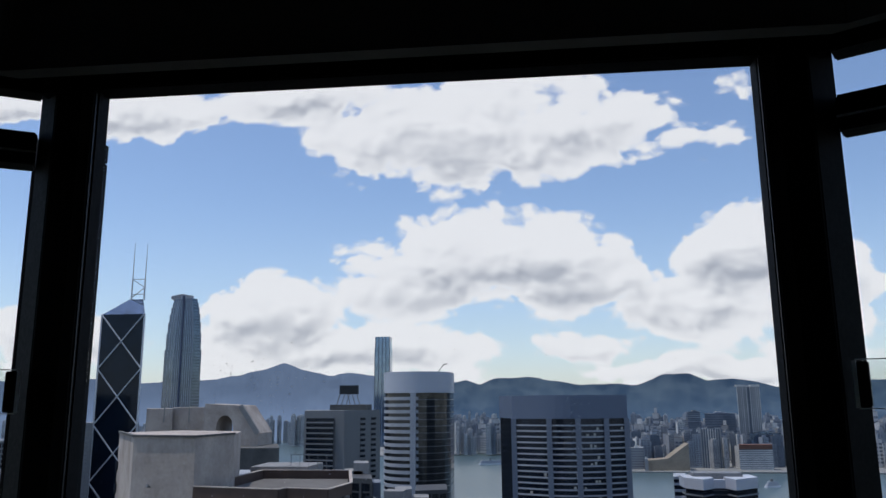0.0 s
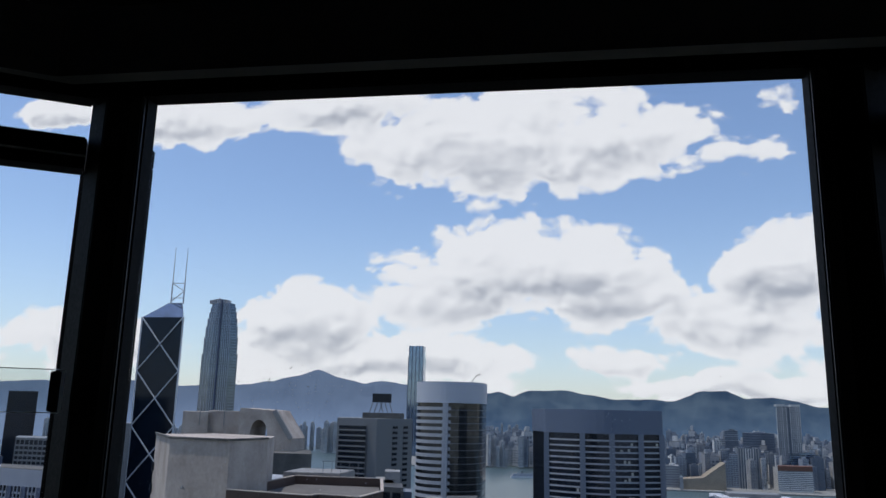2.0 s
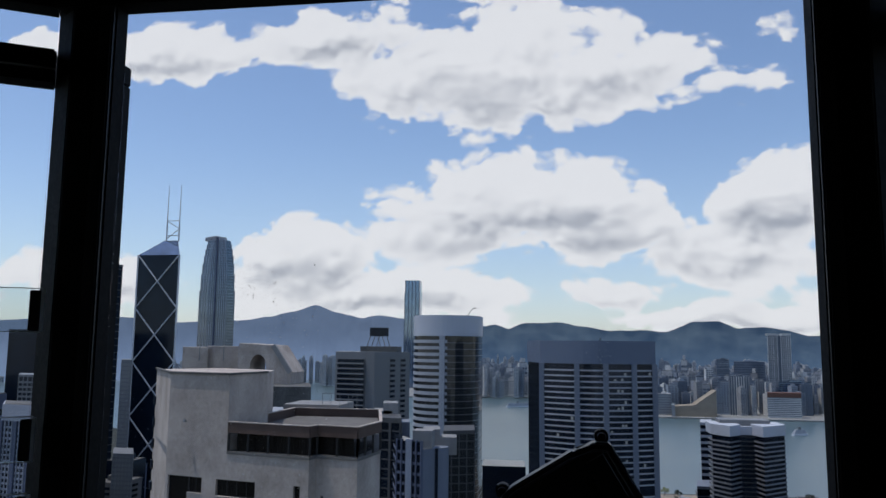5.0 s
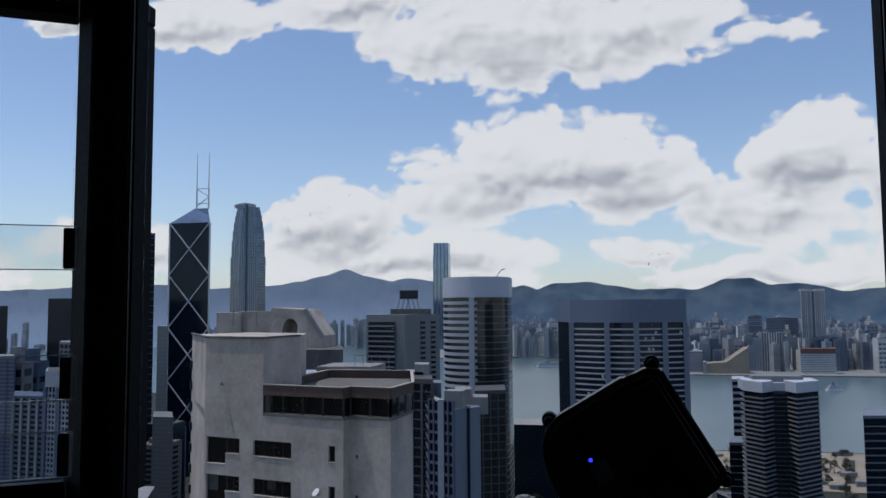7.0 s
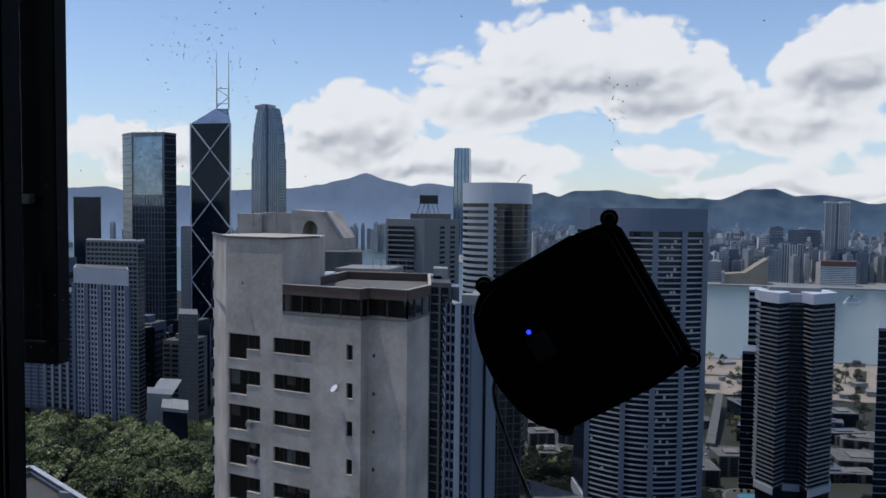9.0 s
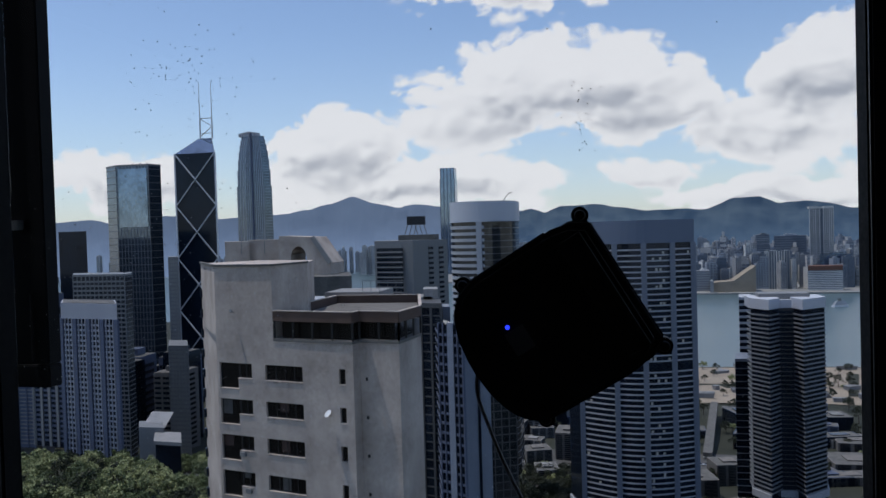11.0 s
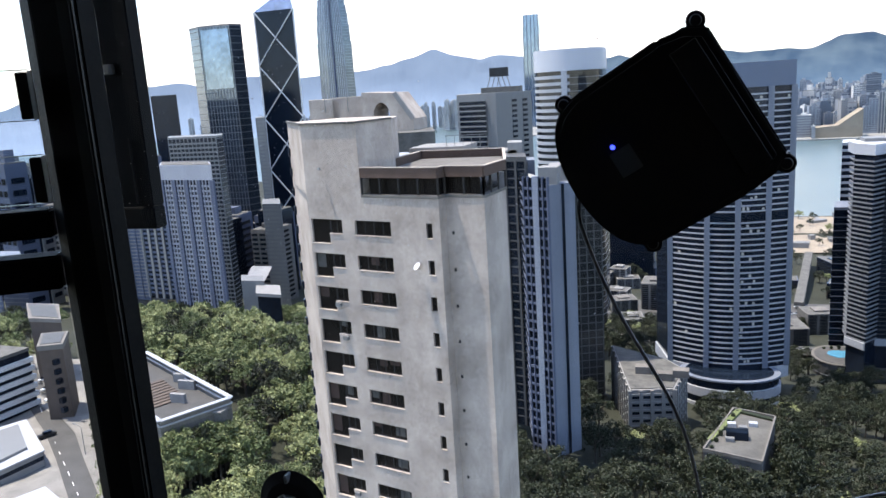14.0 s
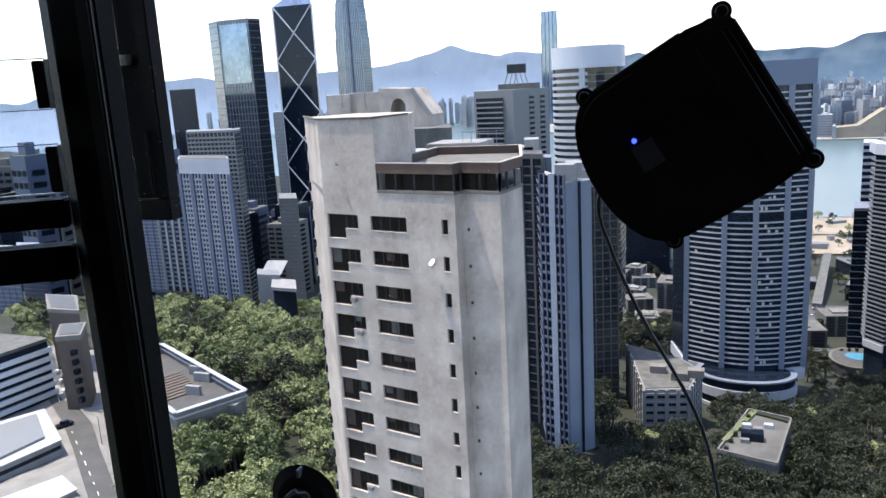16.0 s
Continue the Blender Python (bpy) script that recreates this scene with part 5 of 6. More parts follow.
sheet("ground_site", "bare sandy building site by the water", [(spot(u, 860), spot(u, 1084)) for u in [0.06 + 0.02 * k for k in range(26)]], 1.2, SAND)
sheet("road_waterfront", "wide asphalt road near the waterfront", [(spot(u, 585), spot(u, 640)) for u in [-0.12 + 0.02 * k for k in range(32)]], 1.6, ASPHALT)
sheet("road_highway", "asphalt dual carriageway below the towers", [(spot(u, 470 - 60 * u), spot(u, 505 - 60 * u)) for u in [-0.10 + 0.02 * k for k in range(30)]], 2.0, ASPHALT)
SHED = thing("site_shed", "small pale shed on the building site", "shed", (*spot(0.2, 950), 6.2), group="sheds on the building site")
part("wall", soften(box(bmesh.new(), -6, 6, -3, 3, 0, 3.2), 0.1), RES_WHITE, SHED)
part("roof", soften(box(bmesh.new(), -6.4, 6.4, -3.4, 3.4, 3.2, 3.6), 0.1), METAL, SHED)
for i in range(70):
    u, d = rng.uniform(0.07, 0.45), rng.uniform(870, 1075)
    x, y = spot(u, d)
    copy_thing(SHED, pose(x, y, ground_height(x, y) + 1.2, 0, 0, rng.choice((0, 90, 30)))).scale = (rng.uniform(0.5, 2.2), rng.uniform(0.6, 1.5), rng.uniform(0.4, 2.0))
sheet("ground_lawn", "strips of green lawn by the water", [(spot(u, 930), spot(u, 965)) for u in [0.10 + 0.01 * k for k in range(9)]], 1.5, GRASSY)
sheet("ground_lawn_east", "strip of green lawn on the site", [(spot(u, 900), spot(u, 1040)) for u in (0.300, 0.306, 0.312)], 1.5, GRASSY)
t = thing("footbridge", "long white covered footbridge", "footbridge")
bm = bmesh.new()
a, b = Vector((*spot(0.1443, 800), level(-0.225, 800))), Vector((*spot(0.1349, 620), level(-0.290, 620)))
bar(bm, a, b, 7.0, 3.0)
part("roof", bm, ROOF_GREY, t)
for k in range(9):
    p = a.lerp(b, k / 8)
    part("pier", box(bmesh.new(), p.x - 1, p.x + 1, p.y - 1, p.y + 1, ground_height(p.x, p.y) - 1, p.z - 1), METAL, t)
for i in range(90):
    u, d = rng.uniform(0.09, 0.30), rng.choice((478, 490, 600, 615, 628))
    x, y = spot(u, d - 60 * u if d < 500 else d)
    z = ground_height(x, y) + (2.0 if d < 500 else 1.6)
    if i < 2:
        v = thing("car", "small parked car on the far road", "car", (x, y, z), group="cars on the far roads")
        part("car_body", soften(box(bmesh.new(), -2.2, 2.2, -0.9, 0.9, 0.3, 0.95), 0.2), (STEEL, BLACK)[i], v)
        part("car_cabin", soften(box(bmesh.new(), -1.1, 1.3, -0.8, 0.8, 0.96, 1.5), 0.25), GLASS_DARK, v)
        for wx in (-1.4, 1.4):
            for wy in (-0.85, 0.85):
                part("wheel", disc(bmesh.new(), (wx, wy - 0.1, 0.32), (0, 1, 0), 0.32, 0.32, 0.2, 12), RUBBER, v)
        CARS = [v] if i == 0 else CARS + [v]
    else:
        copy_thing(CARS[i % 2], pose(x, y, z, 0, 0, rng.uniform(-8, 8)))

# ships
def ship(x, y, length):
    s = thing("ferry", "white passenger ferry on the harbour", "ship", (x, y, 0), turn=20)
    L = length / 2
    hull = [(-L, -5), (L * 0.7, -5), (L, 0), (L * 0.7, 5), (-L, 5)]
    part("hull", prism(bmesh.new(), hull, -1, 5), STEEL, s)
    for k in range(3):
        part("deck", prism(bmesh.new(), grown(hull, -3 - 2 * k), 5.01 + 3 * k, 7.9 + 3 * k), ALU, s)
    part("funnel", box(bmesh.new(), -6, 0, -2, 2, 13.9, 20), METAL, s)


ship(*spot(-0.048, 2540), 80)
ship(*spot(0.293, 1900), 40)
ship(*spot(0.36, 1500), 26)

# ---- middle ground: podium with pool, garden roof, low blocks, houses ----
t = thing("pool_podium", "dark podium block with a blue rooftop pool", "podium")
ZP = level(-0.366, 408)
pc = spot(0.181, 421)
plan = [(pc[0] + 12 * math.cos(radians(a)), pc[1] + 15 * math.sin(radians(a))) for a in range(110, 271, 16)] + [spot(0.27, 398), spot(0.27, 436)]
part("wall", prism(bmesh.new(), plan, 30, ZP - 0.6), CLADDING, t)
storeys(t, "floor_band", plan, 34, ZP - 3, 4.6, 0.5, METAL, 0.15)
part("roof_edge", prism(bmesh.new(), grown(plan, 0.5), ZP - 0.6, ZP), CONCRETE2, t)
part("roof", prism(bmesh.new(), grown(plan, -1.0), ZP, ZP + 0.15), ASPHALT, t)
part("pool", prism(bmesh.new(), [(pc[0] + 4 + 9 * math.cos(0.524 * k), pc[1] + 1 + (5 + (k % 3)) * math.sin(0.524 * k)) for k in range(12)], ZP + 0.16, ZP + 0.35), POOL, t, "teal pool water")
for dx, dy, w in ((19, -6, 9), (29, -2, 11), (8, -9.5, 6), (31, -10, 6)):
    part("roof_panel", soften(box(bmesh.new(), pc[0] + dx - w / 2, pc[0] + dx + w / 2, pc[1] + dy - 1.6, pc[1] + dy + 1.6, ZP + 0.16, ZP + 1.6), 0.1), STEEL, t, "white roof panel")
for k in range(9):
    part("roof_shrub", soften(box(bmesh.new(), pc[0] - 6 + 3.6 * k, pc[0] - 4.4 + 3.6 * k, pc[1] + 8, pc[1] + 9.6, ZP + 0.16, ZP + 1.4 + 0.5 * (k % 3)), 0.4), LEAF_SHADED, t)

ZG = 96.0


def gp(u, v, z):
    return spot(u, (EYE[2] - z) / -v)


t = thing("garden_roof_house", "flat-roofed block with a planted roof terrace", "building")
c1, c2, c3, c4 = gp(0.0609, -0.4368, ZG), gp(0.1118, -0.4454, ZG), gp(0.0973, -0.5105, ZG), gp(0.0239, -0.4985, ZG)
plan = [c4, c3, c2, c1]
c4_, c3_, c2_ = c4, c3, c2
part("wall", prism(bmesh.new(), plan, 78, ZG), CONCRETE2, t)
part("roof_deck", prism(bmesh.new(), grown(plan, -0.8), ZG, ZG + 0.15), PAVING, t)
for k in range(7):
    f = (k + 0.5) / 7
    x, y = c4[0] * (1 - f) + c1[0] * f, c4[1] * (1 - f) + c1[1] * f
    part("planter", soften(box(bmesh.new(), x + 1.0, x + 2.2, y - 0.6, y + 0.6, ZG + 0.16, ZG + 1.0 + 0.4 * (k % 3)), 0.2), LEAF_SHADED, t)
bm = bmesh.new()
for a, b in zip(plan, plan[1:] + plan[:1]):
    bar(bm, (*a, ZG + 0.5), (*b, ZG + 0.5), 0.5, 1.0)
part("parapet", bm, CONCRETE2, t)
mx, my = sum(p[0] for p in plan) / 4, sum(p[1] for p in plan) / 4
part("planting_bed", prism(bmesh.new(), [(c1[0] + 0.6, c1[1] - 1), (c4[0] + 1.0, c4[1] + 6), (c4[0] + 2.6, c4[1] + 6), (c1[0] + 2.6, c1[1] - 1)][::1], ZG + 0.16, ZG + 0.9), LEAF_LIGHT, t, "clipped green hedge")
part("planting_bed", prism(bmesh.new(), [(c1[0] + 1, c1[1] - 2.4), (c2[0] - 1, c2[1] - 2.4), (c2[0] - 1, c2[1] - 0.8), (c1[0] + 1, c1[1] - 0.8)], ZG + 0.16, ZG + 0.8), LEAF_SHADED, t)
for k, (dx, dy) in enumerate(((-3, 5), (0, 3), (3, 6), (-4, -5))):
    part("roof_unit", box(bmesh.new(), mx + dx - 1.2, mx + dx + 1.2, my + dy - 0.9, my + dy + 0.9, ZG + 0.16, ZG + 1.3), (ALU, METAL)[k % 2], t)
part("roof_house", box(bmesh.new(), mx - 5, mx + 1, my - 4.5, my - 1.5, ZG + 0.16, ZG + 2.6), GLASS_DARK, t)
part("lower_wing", prism(bmesh.new(), [(c4[0] - 4, c4[1] - 10), (c4[0] + 9, c4[1] - 12), (c3[0], c3[1] - 0.3), (c4[0], c4[1] - 0.3)], 78, ZG - 9), CONCRETE2, t)

t = thing("stepped_white_flats", "older white apartment block with balconies", "apartment block")
ZF = 86.0
a, b, c = gp(-0.0935, -0.3542, ZF), gp(0.0007, -0.3839, ZF), gp(-0.0713, -0.4174, ZF)
plan = [c, ((b[0] + c[0]) / 2 + 6, (b[1] + c[1]) / 2 - 8), b, (b[0] - 8, b[1] + 12), a]
part("wall", prism(bmesh.new(), plan, 58, ZF), RES_WHITE, t)
storeys(t, "balcony", plan, 62, ZF - 1, 3.1, 0.8, RES_WHITE, 0.45)
ribs(t, "rib", along(plan[0], plan[1], 4) + along(plan[1], plan[2], 5) + along(plan[4], plan[0], 8), 58, ZF - 0.2, 1.3, 1.3, RES_WHITE)
storeys(t, "window_row", plan, 60.8, ZF - 1, 3.1, 1.1, GLASS_DARK, 0.15)
part("roof", prism(bmesh.new(), grown(plan, -1), ZF, ZF + 0.3), ROOF_GREY, t)
for dx, dy in ((0, 0), (-8, 6), (6, 4)):
    part("roof_room", box(bmesh.new(), c[0] + 12 + dx - 3, c[0] + 12 + dx + 3, c[1] + 12 + dy - 2, c[1] + 12 + dy + 2, ZF + 0.3, ZF + 3.2), CONCRETE2, t)

t = thing("ornate_roof_block", "pale concrete roof block with an arched gap and sloped wing", "building")
D = 140
z0, z1 = 150, level(-0.012, D)
part("wall", prism(bmesh.new(), quad(-0.512, -0.475, D, D, 12), 88, z1 + 1.0), CONCRETE, t)
part("wall", prism(bmesh.new(), quad(-0.475, -0.4301, D + 2, D + 2, 10), z0, z1 + 1.2), CONCRETE, t)
bm = bmesh.new()
gap = [(-0.402 + 0.0119 * math.cos(math.pi * k / 8), -0.0305 + 0.0168 * math.sin(math.pi * k / 8)) for k in range(9)]
prof = [(-0.430, -0.060), (-0.430, 0.0013), (-0.3805, -0.0014), (-0.3555, -0.0376), (-0.3555, -0.060), (gap[0][0], -0.060)] + gap + [(gap[-1][0], -0.060)]
f0, f1 = [[bm.verts.new((spot(u, D)[0], spot(0, D)[1] + dy, level(v, D))) for u, v in prof] for dy in (0, 8)]
bm.faces.new(f0)
bm.faces.new(f1[::-1])
for i in range(len(prof)):
    bm.faces.new((f0[i], f1[i], f1[(i + 1) % len(prof)], f0[(i + 1) % len(prof)]))
part("arched_wall", bm, CONCRETE, t, "pale end wall with an arched gap and a sloping edge")
for k in range(5):
    a_, b_ = (-0.3805 + 0.005 * k, -0.0014 - 0.00724 * k), (-0.3805 + 0.005 * (k + 1), -0.0014 - 0.00724 * (k + 1))
    part("coping", bar(bmesh.new(), (spot(a_[0], D)[0], spot(0, D)[1] - 0.2, level(a_[1], D)), (spot(b_[0], D)[0], spot(0, D)[1] - 0.2, level(b_[1], D)), 0.5, 0.9), RES_WHITE, t)
part("lower_roof", prism(bmesh.new(), quad(-0.418, -0.326, D - 8, D - 6, 14), z0, level(-0.0565, D - 7)), ROOF_GREY, t)
part("white_canopy", prism(bmesh.new(), quad(-0.40, -0.335, D - 30, D - 30, 10), level(-0.094, D - 30), level(-0.091, D - 30)), ALU, t)
for u in (-0.487, -0.452):
    x, y = spot(u, D - 1)
    part("aerial", disc(bmesh.new(), (x, y, z1 - 1.5), (0, 0, 1), 0.10, 0.06, 5.0, 8), METAL, t)

# lift rooms beside the slab
t = thing("stepped_lift_tower", "pale stepped lift rooms on a dark tower", "tower block")
for u0, u1, v in ((-0.238, -0.214, -0.086), (-0.226, -0.206, -0.076), (-0.214, -0.190, -0.100)):
    part("lift_room", prism(bmesh.new(), quad(u0, u1, 250, 250, 10), 90, level(v, 250)), RES_WHITE if v > -0.09 else RIB, t)
t = thing("stepped_roof_rooms", "pale roof rooms on the blue-sided slab", "roof room")
for u0, u1, v in ((-0.172, -0.150, -0.108), (-0.150, -0.128, -0.118), (-0.185, -0.172, -0.114)):
    part("room", prism(bmesh.new(), quad(u0, u1, 226, 226, 8), level(-0.14, 226), level(v, 226)), RES_WHITE, t)

# left: walled roof, houses, road
ZR = 115.0
cn, cf, cm = gp(-0.7041, -0.4679, ZR), gp(-0.858, -0.3971, ZR), gp(-0.8497, -0.5208, ZR)
c4 = (cf[0] + cm[0] - cn[0], cf[1] + cm[1] - cn[1])
t = thing("parapet_house", "low stone house with white roof parapets and tiled inner roof", "house")
plan = [cm, cn, cf, c4]
part("wall", prism(bmesh.new(), plan, 92, ZR - 3.6), CONCRETE2, t)
part("roof_deck", prism(bmesh.new(), grown(plan, -1.2), ZR - 3.6, ZR - 3.5), ASPHALT, t)
mid = (sum(p[0] for p in plan) / 4, sum(p[1] for p in plan) / 4)
for (a, b) in ((cm, cn), (cn, cf), (cf, c4), (c4, cm)):
    part("parapet", prism(bmesh.new(), [a, b, (b[0] * 0.994 + mid[0] * 0.006, b[1] * 0.994 + mid[1] * 0.006), (a[0] * 0.994 + mid[0] * 0.006, a[1] * 0.994 + mid[1] * 0.006)], ZR - 3.6, ZR - 0.3), CONCRETE2, t)
    part("coping", bar(bmesh.new(), (*a, ZR - 0.15), (*b, ZR - 0.15), 1.5, 0.3), ALU, t, "white painted coping")
    part("string_course", bar(bmesh.new(), (*a, ZR - 1.9), (*b, ZR - 1.9), 1.0, 0.35), ALU, t)
mx, my = sum(p[0] for p in plan) / 4, sum(p[1] for p in plan) / 4
bm = bmesh.new()
for k in range(9):
    bar(bm, (mx + 8 - k * 1.6, my - 12 + k * 0.9, ZR - 3.3 + 0.22 * k), (mx + 13 - k * 1.6, my - 2 + k * 0.9, ZR - 3.3 + 0.22 * k), 1.7, 0.4)
part("tiled_roof", bm, BRICK, t, "rows of brown roof tiles")
for dx, dy, w in ((14, -6, 5), (10, 4, 6), (4, 9, 5)):
    part("fire_wall", box(bmesh.new(), mx + dx - w / 2, mx + dx + w / 2, my + dy - 0.6, my + dy + 0.6, ZR - 3.6, ZR - 0.6), RES_WHITE, t)
part("annex", box(bmesh.new(), cn[0] - 5, cn[0] - 0.5, cn[1] - 5, cn[1] - 1.5, 92, ZR - 3.0), CONCRETE2, t)
part("annex_roof", box(bmesh.new(), cn[0] - 5.4, cn[0] - 0.2, cn[1] - 5.4, cn[1] - 1.2, ZR - 3.0, ZR - 2.6), RES_WHITE, t)

t = thing("hillside_villa", "dark villa with a pale flat roof among trees", "house")
part("wall", prism(bmesh.new(), quad(-0.632, -0.592, 332, 330, 14), 78, level(-0.296, 331)), GLASS_NAVY, t)
part("roof", prism(bmesh.new(), grown(quad(-0.632, -0.592, 331, 329, 16), 1.0), level(-0.296, 331), level(-0.291, 331)), RES_WHITE, t)
part("upper_wall", prism(bmesh.new(), quad(-0.658, -0.618, 345, 345, 12), 78, level(-0.272, 345)), METAL, t)
bm = bmesh.new()
a, b = spot(-0.652, 352), spot(-0.616, 352)
bm.faces.new([bm.verts.new(p) for p in ((a[0], a[1], level(-0.272, 352)), (b[0], b[1], level(-0.272, 352)), (b[0], b[1] + 9, level(-0.255, 352)), (a[0], a[1] + 9, level(-0.255, 352)))])
bmesh.ops.solidify(bm, geom=bm.faces[:], thickness=0.4)
part("solar_roof", bm, ALU, t, "pale sloping roof panel")

sheet("pavement_forecourt", "pale paved ground round the lane", [(gp(-1.33, v, 98.0), gp(-0.90, v, 98.0)) for v in (-0.41, -0.45, -0.5, -0.55, -0.6, -0.65, -0.7, -0.8)], 1.25, PAVE_PALE)
sheet("road_lane", "asphalt lane between houses", [(gp(ua, v, 98.0), gp(ub, v, 98.0)) for ua, ub, v in ((-1.165, -1.105, -0.40), (-1.1465, -1.0933, -0.4485), (-1.128, -1.068, -0.52), (-1.1039, -1.035, -0.5605), (-1.09, -1.025, -0.62), (-1.0786, -1.005, -0.6993), (-1.06, -0.97, -0.80))], 1.5, ASPHALT)
sheet("pavement_lane", "pale pavement beside the lane", [(gp(ua, v, 98.0), gp(ub, v, 98.0)) for ua, ub, v in ((-1.105, -1.085, -0.40), (-1.0933, -1.06, -0.4485), (-1.068, -1.035, -0.52), (-1.035, -0.985, -0.5605), (-1.025, -0.965, -0.62), (-1.005, -0.955, -0.6993), (-0.97, -0.93, -0.80))], 1.75, PAVE_PALE)
bm = bmesh.new()
for v in [-0.44 - 0.022 * k for k in range(16)]:
    u = -1.12 + (v + 0.4485) * -0.28
    a, b = gp(u, v, 99.6), gp(u + 0.002, v - 0.008, 99.6)
    z = ground_height(*a) + 1.56
    bar(bm, (*a, z), (*b, z), 0.2, 0.08)
part("road_marking", bm, MARK, None, "dashed white centre line", "structure")
x, y = gp(-1.100, -0.5605, 99.8)
v = copy_thing(CARS[1], pose(x, y, ground_height(x, y) + 1.55, 0, 0, 60))
tagged(v, "black van driving down the lane", "van")
v.scale = (1.25, 1.2, 1.35)
for k in range(3):
    x, y = gp(-1.085 + 0.004 * k, -0.455 - 0.018 * k, 99.8)
    copy_thing(CARS[0], pose(x, y, ground_height(x, y) + 1.8, 0, 0, 70))
x, y = gp(-1.02, -0.60, 99.0)
t = thing("street_lamp", "grey street lamp over the lane", "street lamp", (x, y, ground_height(x, y) + 1.7))
part("pole", disc(bmesh.new(), (0, 0, 0), (0, 0, 1), 0.14, 0.08, 9.0, 10), METAL, t)
part("arm", bar(bmesh.new(), (0, 0, 8.8), (-3.0, 0.8, 9.3), 0.12), METAL, t)
part("lamp_head", soften(box(bmesh.new(), -3.8, -2.8, 0.6, 1.0, 9.2, 9.4), 0.04), METAL, t)

t = thing("brown_stair_tower", "brown brick corner tower with a dark slab for its roof well", "house")
plan = [gp(-1.085, -0.530, 99), gp(-1.030, -0.521, 99)]
plan = plan + [(plan[1][0] - 9, plan[1][1] + 12), (plan[0][0] - 10, plan[0][1] + 12)]
part("wall", prism(bmesh.new(), plan, 95, 122.5), BRICK, t)
part("cornice", prism(bmesh.new(), grown(plan, 0.6), 122.5, 124.2), CONCRETE2, t)
# flat dark slab stands in for the shaded well in the roof
part("roof_well", prism(bmesh.new(), grown(plan, -1.4), 124.2, 124.4), CLADDING, t)
for k in range(6):
    part("window", box(bmesh.new(), plan[0][0] + 6.0, plan[0][0] + 7.4, plan[0][1] - 0.9, plan[0][1] + 1, 101 + 3.4 * k, 102.8 + 3.4 * k), GLASS_DARK, t)
t = thing("brown_annex", "brown house behind the corner tower", "house")
plan2 = [spot(-1.092, 222), spot(-1.024, 222), spot(-1.024, 240), spot(-1.092, 240)]
part("wall", prism(bmesh.new(), plan2, 90, 121.5), BRICK, t)
part("cornice", prism(bmesh.new(), grown(plan2, 0.6), 121.5, 123.0), CONCRETE2, t)
# dark slab again in place of a shaded, sunken roof
part("roof_well", prism(bmesh.new(), grown(plan2, -1.8), 123.0, 123.2), CLADDING, t)

t = thing("white_terraced_flats", "white terraced flats with deep balconies", "apartment block")
e0 = gp(-1.1534, -0.5427, 99)
plan = [(e0[0] - 54, e0[1] - 18), (e0[0] - 12, e0[1] - 16), (e0[0] - 7, e0[1] + 14), (e0[0] - 48, e0[1] + 16)]
part("wall", prism(bmesh.new(), plan, 95, 118.5), GLASS_NAVY, t)
storeys(t, "balcony", plan, 98.5, 119.0, 3.2, 1.7, STEEL, 1.2)
part("roof", prism(bmesh.new(), grown(plan, 0.4), 118.5, 119.6), ROOF_GREY, t)
t = thing("low_white_house", "low white house with flat roof beside the lane", "house")
low = [gp(-1.3545, -0.7071, 104), gp(-1.1174, -0.6010, 104), gp(-1.1438, -0.5437, 104), gp(-1.3265, -0.6022, 104)]
part("wall", prism(bmesh.new(), low, 93, 104), RES_WHITE, t)
part("roof", prism(bmesh.new(), grown(low, 0.7), 104, 104.4), ALU, t, "pale flat roof")
part("roof_light", prism(bmesh.new(), grown(low, -5.0), 104.4, 105.2), METAL, t)
storeys(t, "window_band", low, 95, 103, 3.2, 1.2, GLASS_DARK, 0.06)
t = thing("garage_block", "white garage block with flat roof by the lane", "garage")
low = [gp(-1.3925, -0.8497, 102), gp(-1.0997, -0.7001, 102), gp(-1.1303, -0.6768, 102), gp(-1.3732, -0.7774, 102)]
part("wall", prism(bmesh.new(), low, 93, 102), RES_WHITE, t)
part("roof", prism(bmesh.new(), grown(low, 0.5), 102, 102.35), ALU, t)

simple_tower("green_glass_flats", "grey-green apartment slab down the hill", quad(-1.235, -1.145, 360, 360, 20), 70, level(-0.275, 360) + 9, RES_BLUE, 3.0, 0.9, METAL, 0.3, (6, 0.6, 0.6, RES_BLUE), "apartment block")
simple_tower("grey_slab_flats", "plain blue-grey apartment slab down the hill", quad(-1.14, -1.085, 400, 400, 20), 60, level(-0.262, 400) + 8, RES_BLUE, 3.0, 0.5, RIB, 0.2, None, "apartment block")

t = thing("red_roofed_house", "house with a red tiled gable roof among trees", "house")
a, b = gp(0.081, -0.578, 106), gp(0.185, -0.562, 106)
bm = bmesh.new()
n = 10
for k in range(n):
    f = k / n
    bar(bm, (a[0], a[1] - 9 * f, 106 - 4.0 * f), (b[0] + 4, b[1] - 9 * f, 106 - 4.0 * f), 1.15, 0.25)
part("roof", bm, TILE_RED, t, "red tile courses")
part("wall", box(bmesh.new(), a[0] + 0.6, b[0] + 3, a[1] - 8, a[1] + 8, 92, 102.4), RES_WHITE, t)
part("ridge_wall", box(bmesh.new(), a[0], a[0] + 0.5, a[1] - 8, a[1] + 1, 100, 106.2), RES_WHITE, t)

